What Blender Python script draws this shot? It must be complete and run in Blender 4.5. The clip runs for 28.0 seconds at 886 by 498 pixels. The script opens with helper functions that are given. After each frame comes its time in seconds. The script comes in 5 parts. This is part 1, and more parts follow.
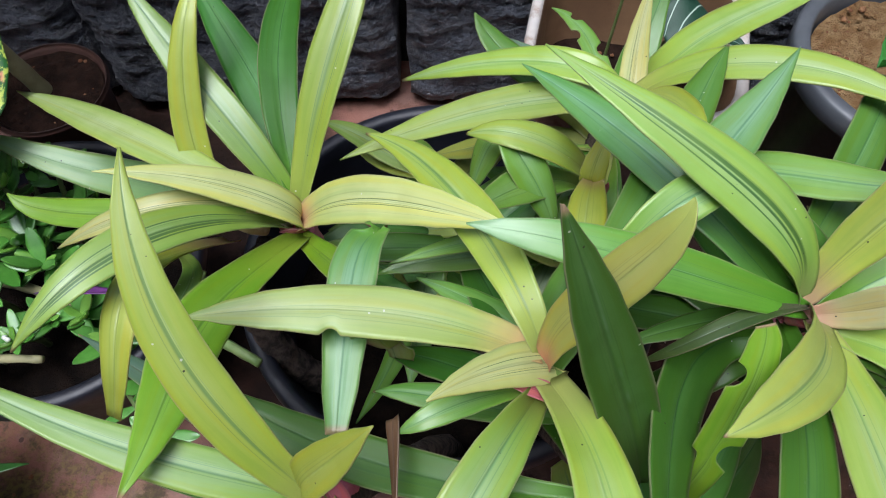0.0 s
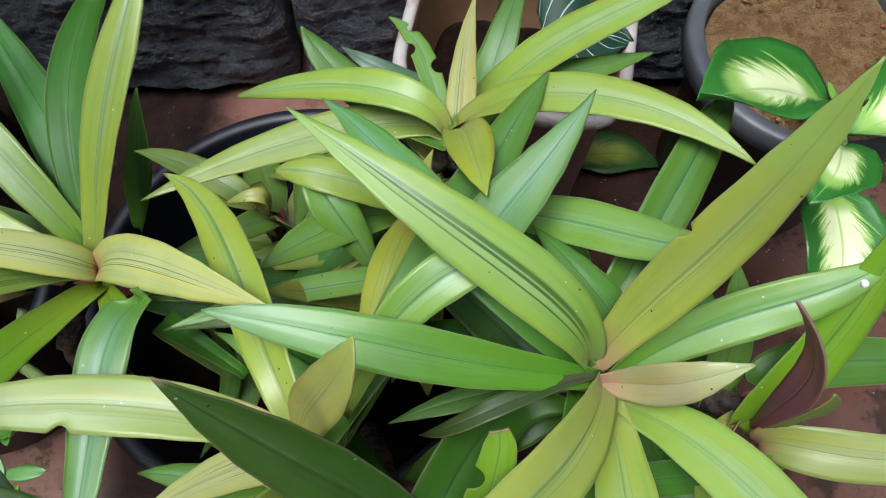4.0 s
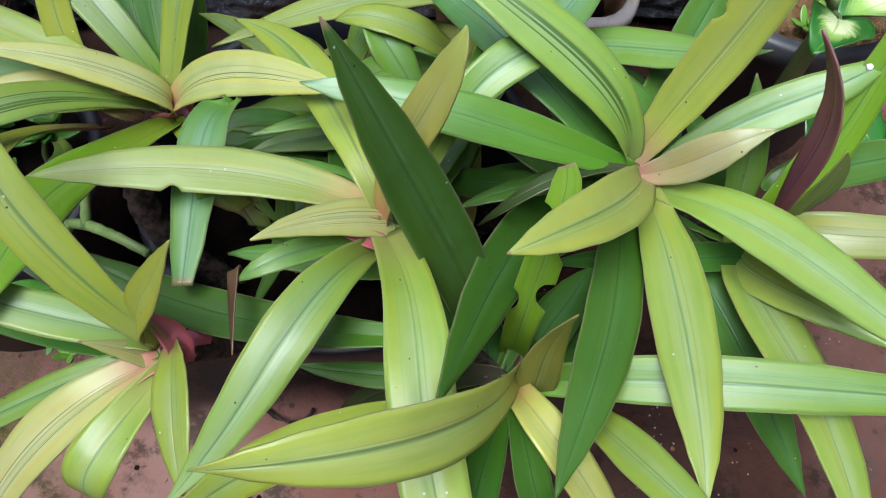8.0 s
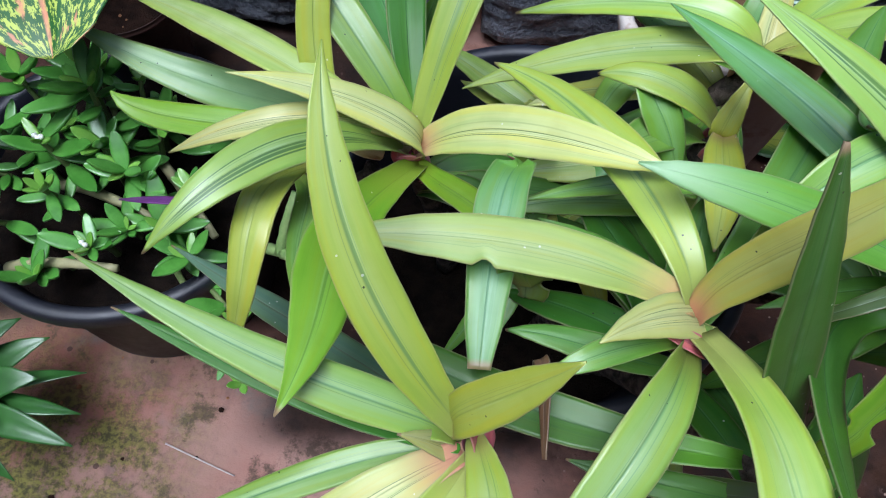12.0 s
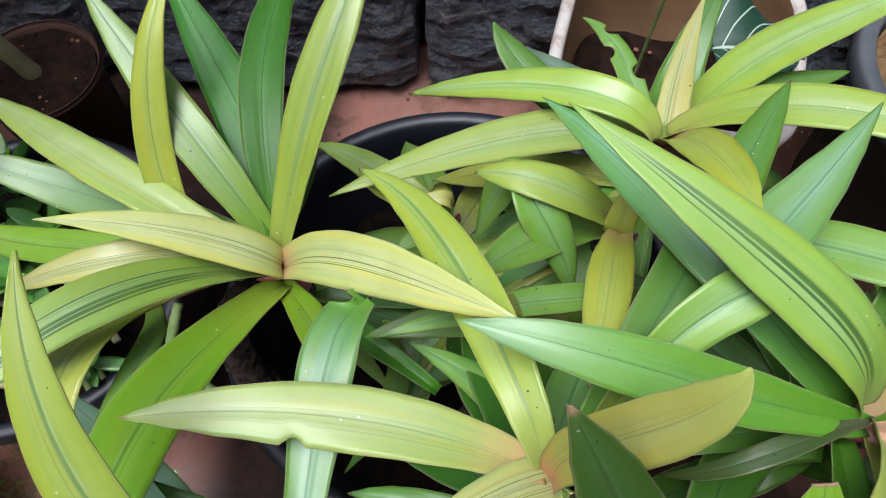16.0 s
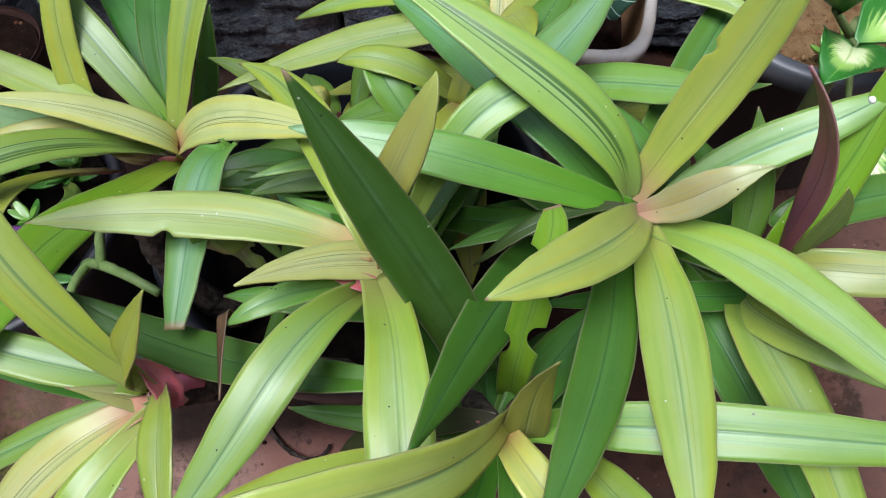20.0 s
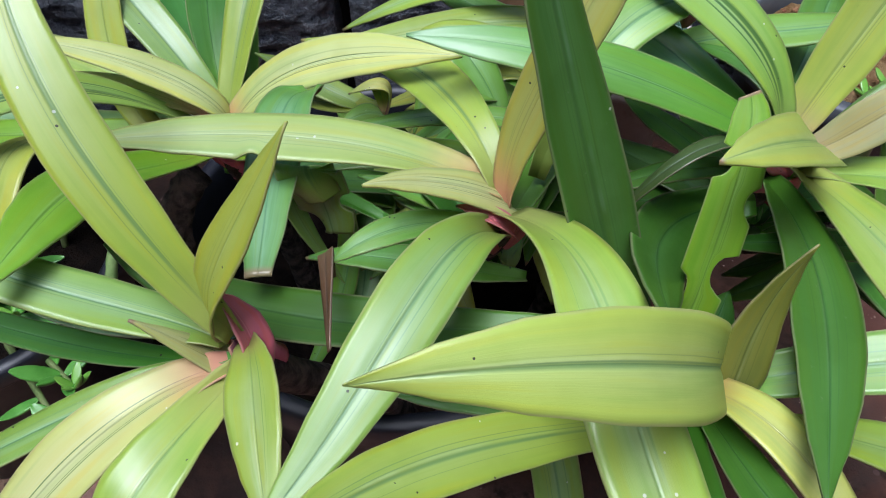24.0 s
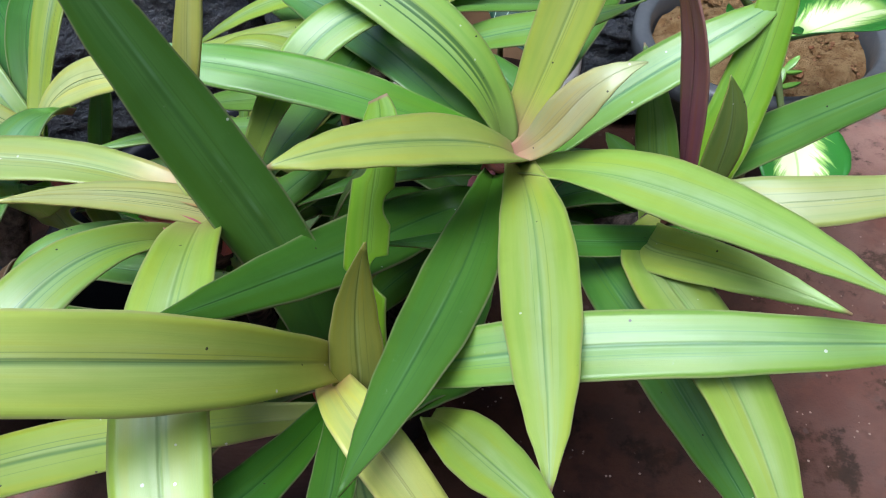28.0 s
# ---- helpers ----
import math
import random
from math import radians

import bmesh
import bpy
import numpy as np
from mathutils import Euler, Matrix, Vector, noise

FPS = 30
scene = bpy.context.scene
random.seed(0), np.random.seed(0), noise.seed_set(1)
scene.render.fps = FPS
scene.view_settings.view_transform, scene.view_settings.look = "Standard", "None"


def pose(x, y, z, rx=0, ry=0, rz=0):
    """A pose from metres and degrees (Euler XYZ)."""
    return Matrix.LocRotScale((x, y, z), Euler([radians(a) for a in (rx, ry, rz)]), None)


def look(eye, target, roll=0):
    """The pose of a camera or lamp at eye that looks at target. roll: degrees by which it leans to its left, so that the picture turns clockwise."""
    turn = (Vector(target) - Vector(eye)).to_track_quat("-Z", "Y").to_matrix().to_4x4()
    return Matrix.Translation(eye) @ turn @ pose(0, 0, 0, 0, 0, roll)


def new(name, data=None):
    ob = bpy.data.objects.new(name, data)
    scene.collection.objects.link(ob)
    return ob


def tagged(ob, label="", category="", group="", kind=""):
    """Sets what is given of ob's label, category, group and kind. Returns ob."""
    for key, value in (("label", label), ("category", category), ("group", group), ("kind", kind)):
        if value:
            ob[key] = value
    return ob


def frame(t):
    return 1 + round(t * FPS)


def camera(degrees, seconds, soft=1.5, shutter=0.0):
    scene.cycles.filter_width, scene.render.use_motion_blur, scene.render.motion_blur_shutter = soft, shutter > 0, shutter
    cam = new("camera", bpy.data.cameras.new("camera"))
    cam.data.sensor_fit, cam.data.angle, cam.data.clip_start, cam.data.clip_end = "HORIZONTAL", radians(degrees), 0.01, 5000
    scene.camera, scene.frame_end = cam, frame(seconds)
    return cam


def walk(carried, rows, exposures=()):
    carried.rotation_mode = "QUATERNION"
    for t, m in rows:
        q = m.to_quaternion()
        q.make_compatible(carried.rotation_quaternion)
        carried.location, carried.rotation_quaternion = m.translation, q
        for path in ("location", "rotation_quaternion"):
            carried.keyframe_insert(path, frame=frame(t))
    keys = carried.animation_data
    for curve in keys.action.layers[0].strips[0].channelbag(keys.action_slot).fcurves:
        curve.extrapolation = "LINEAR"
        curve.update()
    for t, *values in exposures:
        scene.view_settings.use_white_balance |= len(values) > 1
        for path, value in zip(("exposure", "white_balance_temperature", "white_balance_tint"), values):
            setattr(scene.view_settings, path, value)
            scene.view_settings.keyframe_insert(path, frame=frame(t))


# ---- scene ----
cam = camera(62.6, 28.0, 1.1)
METRES, EYE, TILT, LEAN, TURN = 1.4, 0.835, -60.0, 0.0, 0.0
ROWS = [
    (0.0, 0.0, 0.0, 0.0, -0.0, 0.0, -0.0),
    (0.5, -0.0016, 0.0119, 0.0294, 0.18, -0.54, -0.11),
    (1.0, 0.0095, 0.031, 0.0485, -1.74, -2.14, -0.76),
    (1.5, 0.0123, 0.0463, 0.0614, -1.4, -3.37, -1.26),
    (2.0, 0.0219, 0.0468, 0.0689, -0.74, -3.51, -1.1),
    (2.5, 0.0421, 0.0514, 0.0707, -1.05, -4.01, -0.67),
    (3.0, 0.0603, 0.0416, 0.0682, -0.18, -4.42, -0.07),
    (3.5, 0.0729, 0.0302, 0.0578, -0.34, -4.49, 0.38),
    (4.0, 0.0883, 0.0235, 0.0481, -0.61, -4.64, 1.23),
    (4.5, 0.0984, 0.0178, 0.0357, 0.21, -4.85, 1.51),
    (6.5, 0.1029, -0.0137, -0.0142, 0.34, -4.16, 1.94),
    (7.0, 0.0871, -0.0144, -0.0237, -0.58, -4.15, 1.79),
    (7.5, 0.0676, -0.0155, -0.0325, -2.34, -3.79, 1.4),
    (8.0, 0.0513, -0.0186, -0.0371, -2.35, -3.72, 0.86),
    (8.5, 0.0324, -0.0243, -0.0384, -1.44, -3.7, -0.18),
    (9.0, 0.0147, -0.0272, -0.0428, -2.14, -3.24, -0.11),
    (9.5, -0.0103, -0.0258, -0.0391, -1.65, -3.37, -0.71),
    (10.0, -0.0206, -0.0219, -0.036, -1.52, -3.07, -2.12),
    (10.5, -0.0285, -0.0107, -0.0293, -1.57, -3.64, -3.32),
    (11.0, -0.0402, -0.0036, -0.0247, -0.64, -4.05, -3.71),
    (11.5, -0.0527, 0.0052, -0.0155, -0.42, -3.73, -4.51),
    (12.0, -0.0587, 0.0133, -0.0108, -0.22, -3.63, -5.38),
    (12.5, -0.0616, 0.0244, 0.0052, -0.83, -2.5, -5.91),
    (14.5, -0.0501, 0.0516, 0.0429, -0.31, -2.97, -5.45),
    (15.0, -0.0319, 0.0527, 0.0445, -0.05, -3.01, -4.64),
    (15.5, -0.0141, 0.0518, 0.0458, 1.07, -3.4, -3.83),
    (16.0, 0.0095, 0.0486, 0.0441, 1.98, -3.46, -2.23),
    (16.5, 0.025, 0.0421, 0.0407, 1.87, -3.26, -1.2),
    (17.0, 0.0422, 0.0344, 0.0351, 1.58, -2.99, -0.29),
    (17.5, 0.0581, 0.0247, 0.0258, 1.56, -2.75, 0.57),
    (18.0, 0.0685, 0.0127, 0.0194, 2.21, -2.41, 1.15),
    (18.5, 0.0819, 0.0125, 0.0068, 2.05, -2.64, 1.81),
    (19.0, 0.0859, 0.0019, -0.0056, 2.14, -2.39, 2.0),
    (19.5, 0.0754, -0.0135, -0.0188, 1.67, -1.47, 1.32),
    (20.0, 0.0713, -0.0156, -0.0319, 0.79, -1.5, 1.53),
    (20.5, 0.0659, -0.0243, -0.0463, 0.75, -0.84, 2.14),
    (21.0, 0.0649, -0.0265, -0.0643, 0.38, 0.46, 2.41),
    (21.5, 0.0599, -0.0193, -0.0802, -0.06, 3.05, 2.1),
    (23.5, 0.022, 0.0353, -0.1113, -1.78, 9.84, 1.98),
    (24.0, 0.0042, 0.046, -0.1018, -2.96, 10.21, 2.52),
    (24.5, 0.0005, 0.0497, -0.1001, -4.0, 10.26, 2.69),
    (25.0, 0.0104, 0.0482, -0.1024, -3.76, 10.09, 2.64),
    (25.5, 0.0272, 0.0433, -0.1023, -3.14, 10.21, 3.03),
    (26.0, 0.0555, 0.0394, -0.1037, -2.3, 10.02, 3.23),
    (26.5, 0.0818, 0.0347, -0.1091, -1.03, 10.86, 3.61),
    (27.0, 0.1063, 0.0338, -0.1124, 0.48, 10.69, 3.7),
    (27.5, 0.1166, 0.0352, -0.1096, 1.01, 10.7, 3.83),
    (28.0, 0.1257, 0.0357, -0.1102, 1.65, 10.74, 3.68),
]
EXPOSURES = ((0.0, 0.87, 5960, 13), (1.0, 0.98, 5960, 13), (2.0, 0.90, 6110, 13), (3.0, 0.86, 6010, 13), (4.0, 0.69, 6100, 9.5), (7.0, 0.73, 6110, 13), (8.0, 0.80, 5960, 13), (9.0, 0.84, 6060, 11.5), (10.0, 1.10, 5560, 13), (11.0, 0.93, 5500, 11), (12.0, 1.03, 5550, 11), (15.0, 0.90, 5960, 13), (16.0, 0.94, 6110, 13), (17.0, 0.90, 6010, 13), (18.0, 0.98, 6010, 13), (19.0, 0.76, 6010, 13), (20.0, 0.84, 5960, 13), (21.0, 1.02, 5540, 13), (24.0, 0.97, 5680, 13), (25.0, 0.92, 5680, 13), (26.0, 1.03, 5480, 16), (27.0, 1.02, 5700, 10), (28.0, 1.00, 5720, 9))
walk(cam, [(t, pose(0, 0, EYE, TILT, LEAN, TURN) @ pose(METRES * x, METRES * y, METRES * z, 90 + pitch, roll, yaw)) for t, x, y, z, yaw, pitch, roll in ROWS], EXPOSURES)

# ---- world and sun ----
world = bpy.data.worlds.new("sky")
scene.world = world
world.use_nodes = True
wn = world.node_tree.nodes
wl = world.node_tree.links
sky = wn.new("ShaderNodeTexSky")
sky.sky_type = "NISHITA"
sky.sun_disc = False
sky.sun_elevation = radians(78)
sky.sun_rotation = radians(-132)
sky.air_density = 1.0
sky.dust_density = 4.0
wl.new(sky.outputs[0], wn["Background"].inputs[0])
wn["Background"].inputs[1].default_value = 0.12
sun = new("sun", bpy.data.lights.new("sun", "SUN"))
sun.data.energy = 2.3
sun.data.angle = radians(32)
sun.data.color = (0.94, 0.98, 1.0)
sun.matrix_world = look((-0.5, -0.25, 2.5), (0, 0.2, 0.3))


# ---- materials ----
def nodes_of(name):
    m = bpy.data.materials.new(name)
    m.use_nodes = True
    nt = m.node_tree
    return m, nt.nodes, nt.links, nt.nodes["Principled BSDF"]


def rgb(c):
    return (c[0], c[1], c[2], 1.0)


def mix(n, l, fac, a, b, mode="MIX"):
    """A colour mix; fac, a and b are sockets, numbers or colours."""
    k = n.new("ShaderNodeMix")
    k.data_type, k.blend_type = "RGBA", mode
    for sock, val in ((k.inputs[0], fac), (k.inputs[6], a), (k.inputs[7], b)):
        if isinstance(val, bpy.types.NodeSocket):
            l.new(val, sock)
        elif isinstance(val, (int, float)):
            sock.default_value = val
        else:
            sock.default_value = rgb(val)
    return k.outputs[2]


def calc(n, l, op, a, b=0.0, c=0.0, clamp=False):
    k = n.new("ShaderNodeMath")
    k.operation, k.use_clamp = op, clamp
    for sock, val in zip(k.inputs, (a, b, c)):
        if isinstance(val, bpy.types.NodeSocket):
            l.new(val, sock)
        else:
            sock.default_value = val
    return k.outputs[0]


def step(n, l, val, lo, hi):
    """0 below lo, 1 above hi, smooth between."""
    k = n.new("ShaderNodeMapRange")
    k.interpolation_type = "SMOOTHSTEP"
    l.new(val, k.inputs[0])
    k.inputs[1].default_value, k.inputs[2].default_value = lo, hi
    return k.outputs[0]


def grain(n, l, vec, scale, detail=4.0, rough=0.55):
    k = n.new("ShaderNodeTexNoise")
    k.inputs["Scale"].default_value = scale
    k.inputs["Detail"].default_value = detail
    k.inputs["Roughness"].default_value = rough
    l.new(vec, k.inputs["Vector"])
    return k.outputs[0]


def bump(n, l, p, height, strength, distance):
    k = n.new("ShaderNodeBump")
    k.inputs["Strength"].default_value, k.inputs["Distance"].default_value = strength, distance
    l.new(height, k.inputs["Height"])
    l.new(k.outputs[0], p.inputs["Normal"])


def shifted(n, l, vec, sx, sy, sz):
    """Coordinates scaled, and shifted by each object's own random number."""
    info = n.new("ShaderNodeObjectInfo")
    m = n.new("ShaderNodeMapping")
    l.new(vec, m.inputs[0])
    m.inputs["Scale"].default_value = (sx, sy, sz)
    c = n.new("ShaderNodeCombineXYZ")
    l.new(calc(n, l, "MULTIPLY", info.outputs["Random"], 37.0), c.inputs[0])
    l.new(calc(n, l, "MULTIPLY", info.outputs["Random"], 91.0), c.inputs[1])
    l.new(c.outputs[0], m.inputs["Location"])
    return m.outputs[0], info.outputs["Random"]


def leaf_material(name, side, centre, line, root, lines=0.7, band=0.35, tip=None, rough=0.36, spots=1.0, rib_wide=0.03, rib_dark=0.6, many=0.0, gloss=1.0, bars=()):
    """A strap leaf: full colour at the root and margins, milky along the middle by variegation and painted sheen, a
    soft green midrib, a few fine lines, dust specks.
    """
    m, n, l, p = nodes_of(name)
    tex = n.new("ShaderNodeTexCoord")
    sep = n.new("ShaderNodeSeparateXYZ")
    l.new(tex.outputs["UV"], sep.inputs[0])
    u, v = sep.outputs[0], sep.outputs[1]
    fine, rnd = shifted(n, l, tex.outputs["UV"], 110.0, 2.2, 1.0)
    coarse, _ = shifted(n, l, tex.outputs["UV"], 7.0, 1.1, 1.0)
    spotty, _ = shifted(n, l, tex.outputs["Object"], 1.0, 1.0, 1.0)
    streak = grain(n, l, fine, 1.0, 3.0)
    broad = grain(n, l, coarse, 1.0, 2.0)
    soft = grain(n, l, spotty, 17.0, 3.0)
    wander = calc(n, l, "MULTIPLY", calc(n, l, "SUBTRACT", grain(n, l, spotty, 9.0, 1.0), 0.5), 0.05)
    ux = calc(n, l, "ADD", u, wander)
    off = calc(n, l, "ABSOLUTE", calc(n, l, "SUBTRACT", u, 0.5))
    offx = calc(n, l, "ABSOLUTE", calc(n, l, "SUBTRACT", ux, 0.5))
    wob = calc(n, l, "ADD", off, calc(n, l, "MULTIPLY", calc(n, l, "SUBTRACT", broad, 0.5), 0.16))
    inband = calc(n, l, "SUBTRACT", 1.0, step(n, l, wob, 0.0, band * 1.5))
    # the paler middle is variegation with sky sheen painted into it
    along = calc(n, l, "MULTIPLY", step(n, l, v, 0.08, 0.5), calc(n, l, "ADD", 0.35, calc(n, l, "MULTIPLY", soft, 0.7)))
    col = mix(n, l, calc(n, l, "MULTIPLY", along, calc(n, l, "ADD", 0.3, calc(n, l, "MULTIPLY", inband, 0.9)), clamp=True), side, centre)
    col = mix(n, l, calc(n, l, "MULTIPLY", step(n, l, off, 0.30, 0.48), 0.25), col, (side[0] * 0.92, side[1], side[2] * 0.55))
    # yellower and fresher drifts along the blade
    drift, _ = shifted(n, l, tex.outputs["UV"], 4.2, 1.7, 1.0)
    drifted = grain(n, l, drift, 1.0, 3.0)
    col = mix(n, l, calc(n, l, "MULTIPLY", step(n, l, drifted, 0.48, 0.66), 0.55), col, (side[0] * 1.18, side[1] * 0.98, side[2] * 0.55))
    col = mix(n, l, calc(n, l, "MULTIPLY", calc(n, l, "SUBTRACT", 1.0, step(n, l, drifted, 0.32, 0.48)), 0.5), col, (side[0] * 0.70, side[1] * 0.86, side[2] * 1.1))
    # painted sheen: a broken silvery line along one side of the midrib
    sheen_line = calc(n, l, "SUBTRACT", 1.0, step(n, l, calc(n, l, "ABSOLUTE", calc(n, l, "SUBTRACT", ux, 0.5 + rib_wide * 1.15)), rib_wide * 0.2, rib_wide * 0.8))
    sheen_line = calc(n, l, "MULTIPLY", calc(n, l, "MULTIPLY", sheen_line, step(n, l, grain(n, l, spotty, 26.0, 2.0), 0.42, 0.62)), step(n, l, v, 0.12, 0.4))
    col = mix(n, l, calc(n, l, "MULTIPLY", sheen_line, 0.25 * gloss), col, tuple(min(0.9, c * 0.7 + k) for c, k in zip(centre, (0.26, 0.32, 0.34))))
    # the midrib, and a few lines beside it
    rib = calc(n, l, "SUBTRACT", 1.0, step(n, l, offx, rib_wide * 0.05, rib_wide * 1.15))
    col = mix(n, l, calc(n, l, "MULTIPLY", rib, rib_dark * 0.8), col, line)
    for a, b, w in ((3.7, 0.34, 0.010), (11.3, 0.50, 0.006), (23.1, 0.40, 0.013)):
        at = calc(n, l, "ADD", 0.5 - b / 2, calc(n, l, "MULTIPLY", calc(n, l, "FRACT", calc(n, l, "MULTIPLY", rnd, a)), b))
        d = calc(n, l, "ABSOLUTE", calc(n, l, "SUBTRACT", ux, at))
        one = calc(n, l, "SUBTRACT", 1.0, step(n, l, d, w * 0.4, w))
        reach = calc(n, l, "MULTIPLY", step(n, l, v, 0.02, 0.14), calc(n, l, "SUBTRACT", 1.0, step(n, l, v, 0.5 + w * 20, 0.85)))
        col = mix(n, l, calc(n, l, "MULTIPLY", calc(n, l, "MULTIPLY", one, reach), lines), col, line)
    if bars:
        for at, w in bars:
            d = calc(n, l, "ABSOLUTE", calc(n, l, "SUBTRACT", ux, at))
            one = calc(n, l, "SUBTRACT", 1.0, step(n, l, d, w * 0.45, w))
            reach = calc(n, l, "MULTIPLY", step(n, l, v, 0.05, 0.2), calc(n, l, "SUBTRACT", 1.0, step(n, l, v, 0.8, 0.98)))
            col = mix(n, l, calc(n, l, "MULTIPLY", calc(n, l, "MULTIPLY", one, reach), 0.85), col, line)
    if many:
        lanes, _ = shifted(n, l, tex.outputs["UV"], 13.0, 0.2, 1.0)
        lane = calc(n, l, "MULTIPLY", step(n, l, grain(n, l, lanes, 1.0, 1.5), 0.57, 0.61), calc(n, l, "SUBTRACT", 1.0, step(n, l, off, 0.24, 0.36)))
        col = mix(n, l, calc(n, l, "MULTIPLY", calc(n, l, "MULTIPLY", lane, step(n, l, v, 0.03, 0.2)), many), col, line)
    col = mix(n, l, calc(n, l, "MULTIPLY", streak, 0.28), col, tuple(c * 0.62 for c in side), "MIX")
    if tip:
        col = mix(n, l, step(n, l, v, 0.55, 1.0), col, tip)
    col = mix(n, l, calc(n, l, "SUBTRACT", 1.0, step(n, l, v, 0.02, 0.26)), col, root)
    # some tips have dried
    dry = calc(n, l, "MULTIPLY", step(n, l, calc(n, l, "ADD", v, calc(n, l, "MULTIPLY", soft, 0.02)), 0.986, 1.004), calc(n, l, "GREATER_THAN", calc(n, l, "FRACT", calc(n, l, "MULTIPLY", rnd, 5.7)), 0.6))
    col = mix(n, l, dry, col, (0.30, 0.20, 0.11))
    blotch = grain(n, l, spotty, 38.0, 3.0)
    col = mix(n, l, calc(n, l, "MULTIPLY", step(n, l, blotch, 0.45, 0.7), 0.26), col, tuple(c * 0.7 for c in side))
    hsv = n.new("ShaderNodeHueSaturation")
    l.new(col, hsv.inputs["Color"])
    l.new(calc(n, l, "ADD", 0.49, calc(n, l, "MULTIPLY", rnd, 0.02)), hsv.inputs["Hue"])
    l.new(calc(n, l, "ADD", 0.9, calc(n, l, "MULTIPLY", rnd, 0.2)), hsv.inputs["Value"])
    col = hsv.outputs[0]
    # dust and small dark specks
    cell = n.new("ShaderNodeTexVoronoi")
    cell.inputs["Scale"].default_value = 105.0
    l.new(spotty, cell.inputs["Vector"])
    spot = calc(n, l, "MULTIPLY", calc(n, l, "LESS_THAN", cell.outputs["Distance"], 0.055), calc(n, l, "GREATER_THAN", grain(n, l, spotty, 31.0, 2.0), 0.53))
    col = mix(n, l, calc(n, l, "MULTIPLY", spot, 0.95 * spots), col, (0.03, 0.028, 0.02))
    dust = step(n, l, grain(n, l, spotty, 160.0, 5.0, 0.7), 0.66, 0.78)
    col = mix(n, l, calc(n, l, "MULTIPLY", dust, 0.12), col, (0.7, 0.7, 0.62))
    grit = n.new("ShaderNodeTexVoronoi")
    grit.inputs["Scale"].default_value = 83.0
    l.new(spotty, grit.inputs["Vector"])
    pale = calc(n, l, "MULTIPLY", calc(n, l, "LESS_THAN", grit.outputs["Distance"], 0.05), calc(n, l, "GREATER_THAN", grain(n, l, spotty, 23.0, 2.0), 0.54))
    col = mix(n, l, calc(n, l, "MULTIPLY", pale, 0.7), col, (0.75, 0.75, 0.70))
    edge = step(n, l, off, 0.462, 0.492)
    col = mix(n, l, calc(n, l, "MULTIPLY", calc(n, l, "MULTIPLY", edge, soft), 0.65), col, (0.46, 0.37, 0.26))
    l.new(col, p.inputs["Base Color"])
    l.new(calc(n, l, "ADD", rough - 0.07, calc(n, l, "MULTIPLY", soft, 0.16)), p.inputs["Roughness"])
    p.inputs["Specular IOR Level"].default_value = 0.55 * gloss
    p.inputs["Coat Weight"].default_value = 0.28 * gloss
    p.inputs["Coat Roughness"].default_value = 0.27
    bump(n, l, p, calc(n, l, "ADD", calc(n, l, "MULTIPLY", streak, 0.15), calc(n, l, "ADD", calc(n, l, "MULTIPLY", rib, -0.9), calc(n, l, "MULTIPLY", soft, 2.5))), 0.45, 0.0009)
    # light passes both faces of the blade, so each takes half of the colour
    glow = n.new("ShaderNodeBsdfTranslucent")
    thin = n.new("ShaderNodeGamma")
    thin.inputs[1].default_value = 0.8
    l.new(col, thin.inputs[0])
    l.new(thin.outputs[0], glow.inputs[0])
    both = n.new("ShaderNodeMixShader")
    both.inputs[0].default_value = 0.34
    l.new(p.outputs[0], both.inputs[1])
    l.new(glow.outputs[0], both.inputs[2])
    l.new(both.outputs[0], n["Material Output"].inputs[0])
    return m


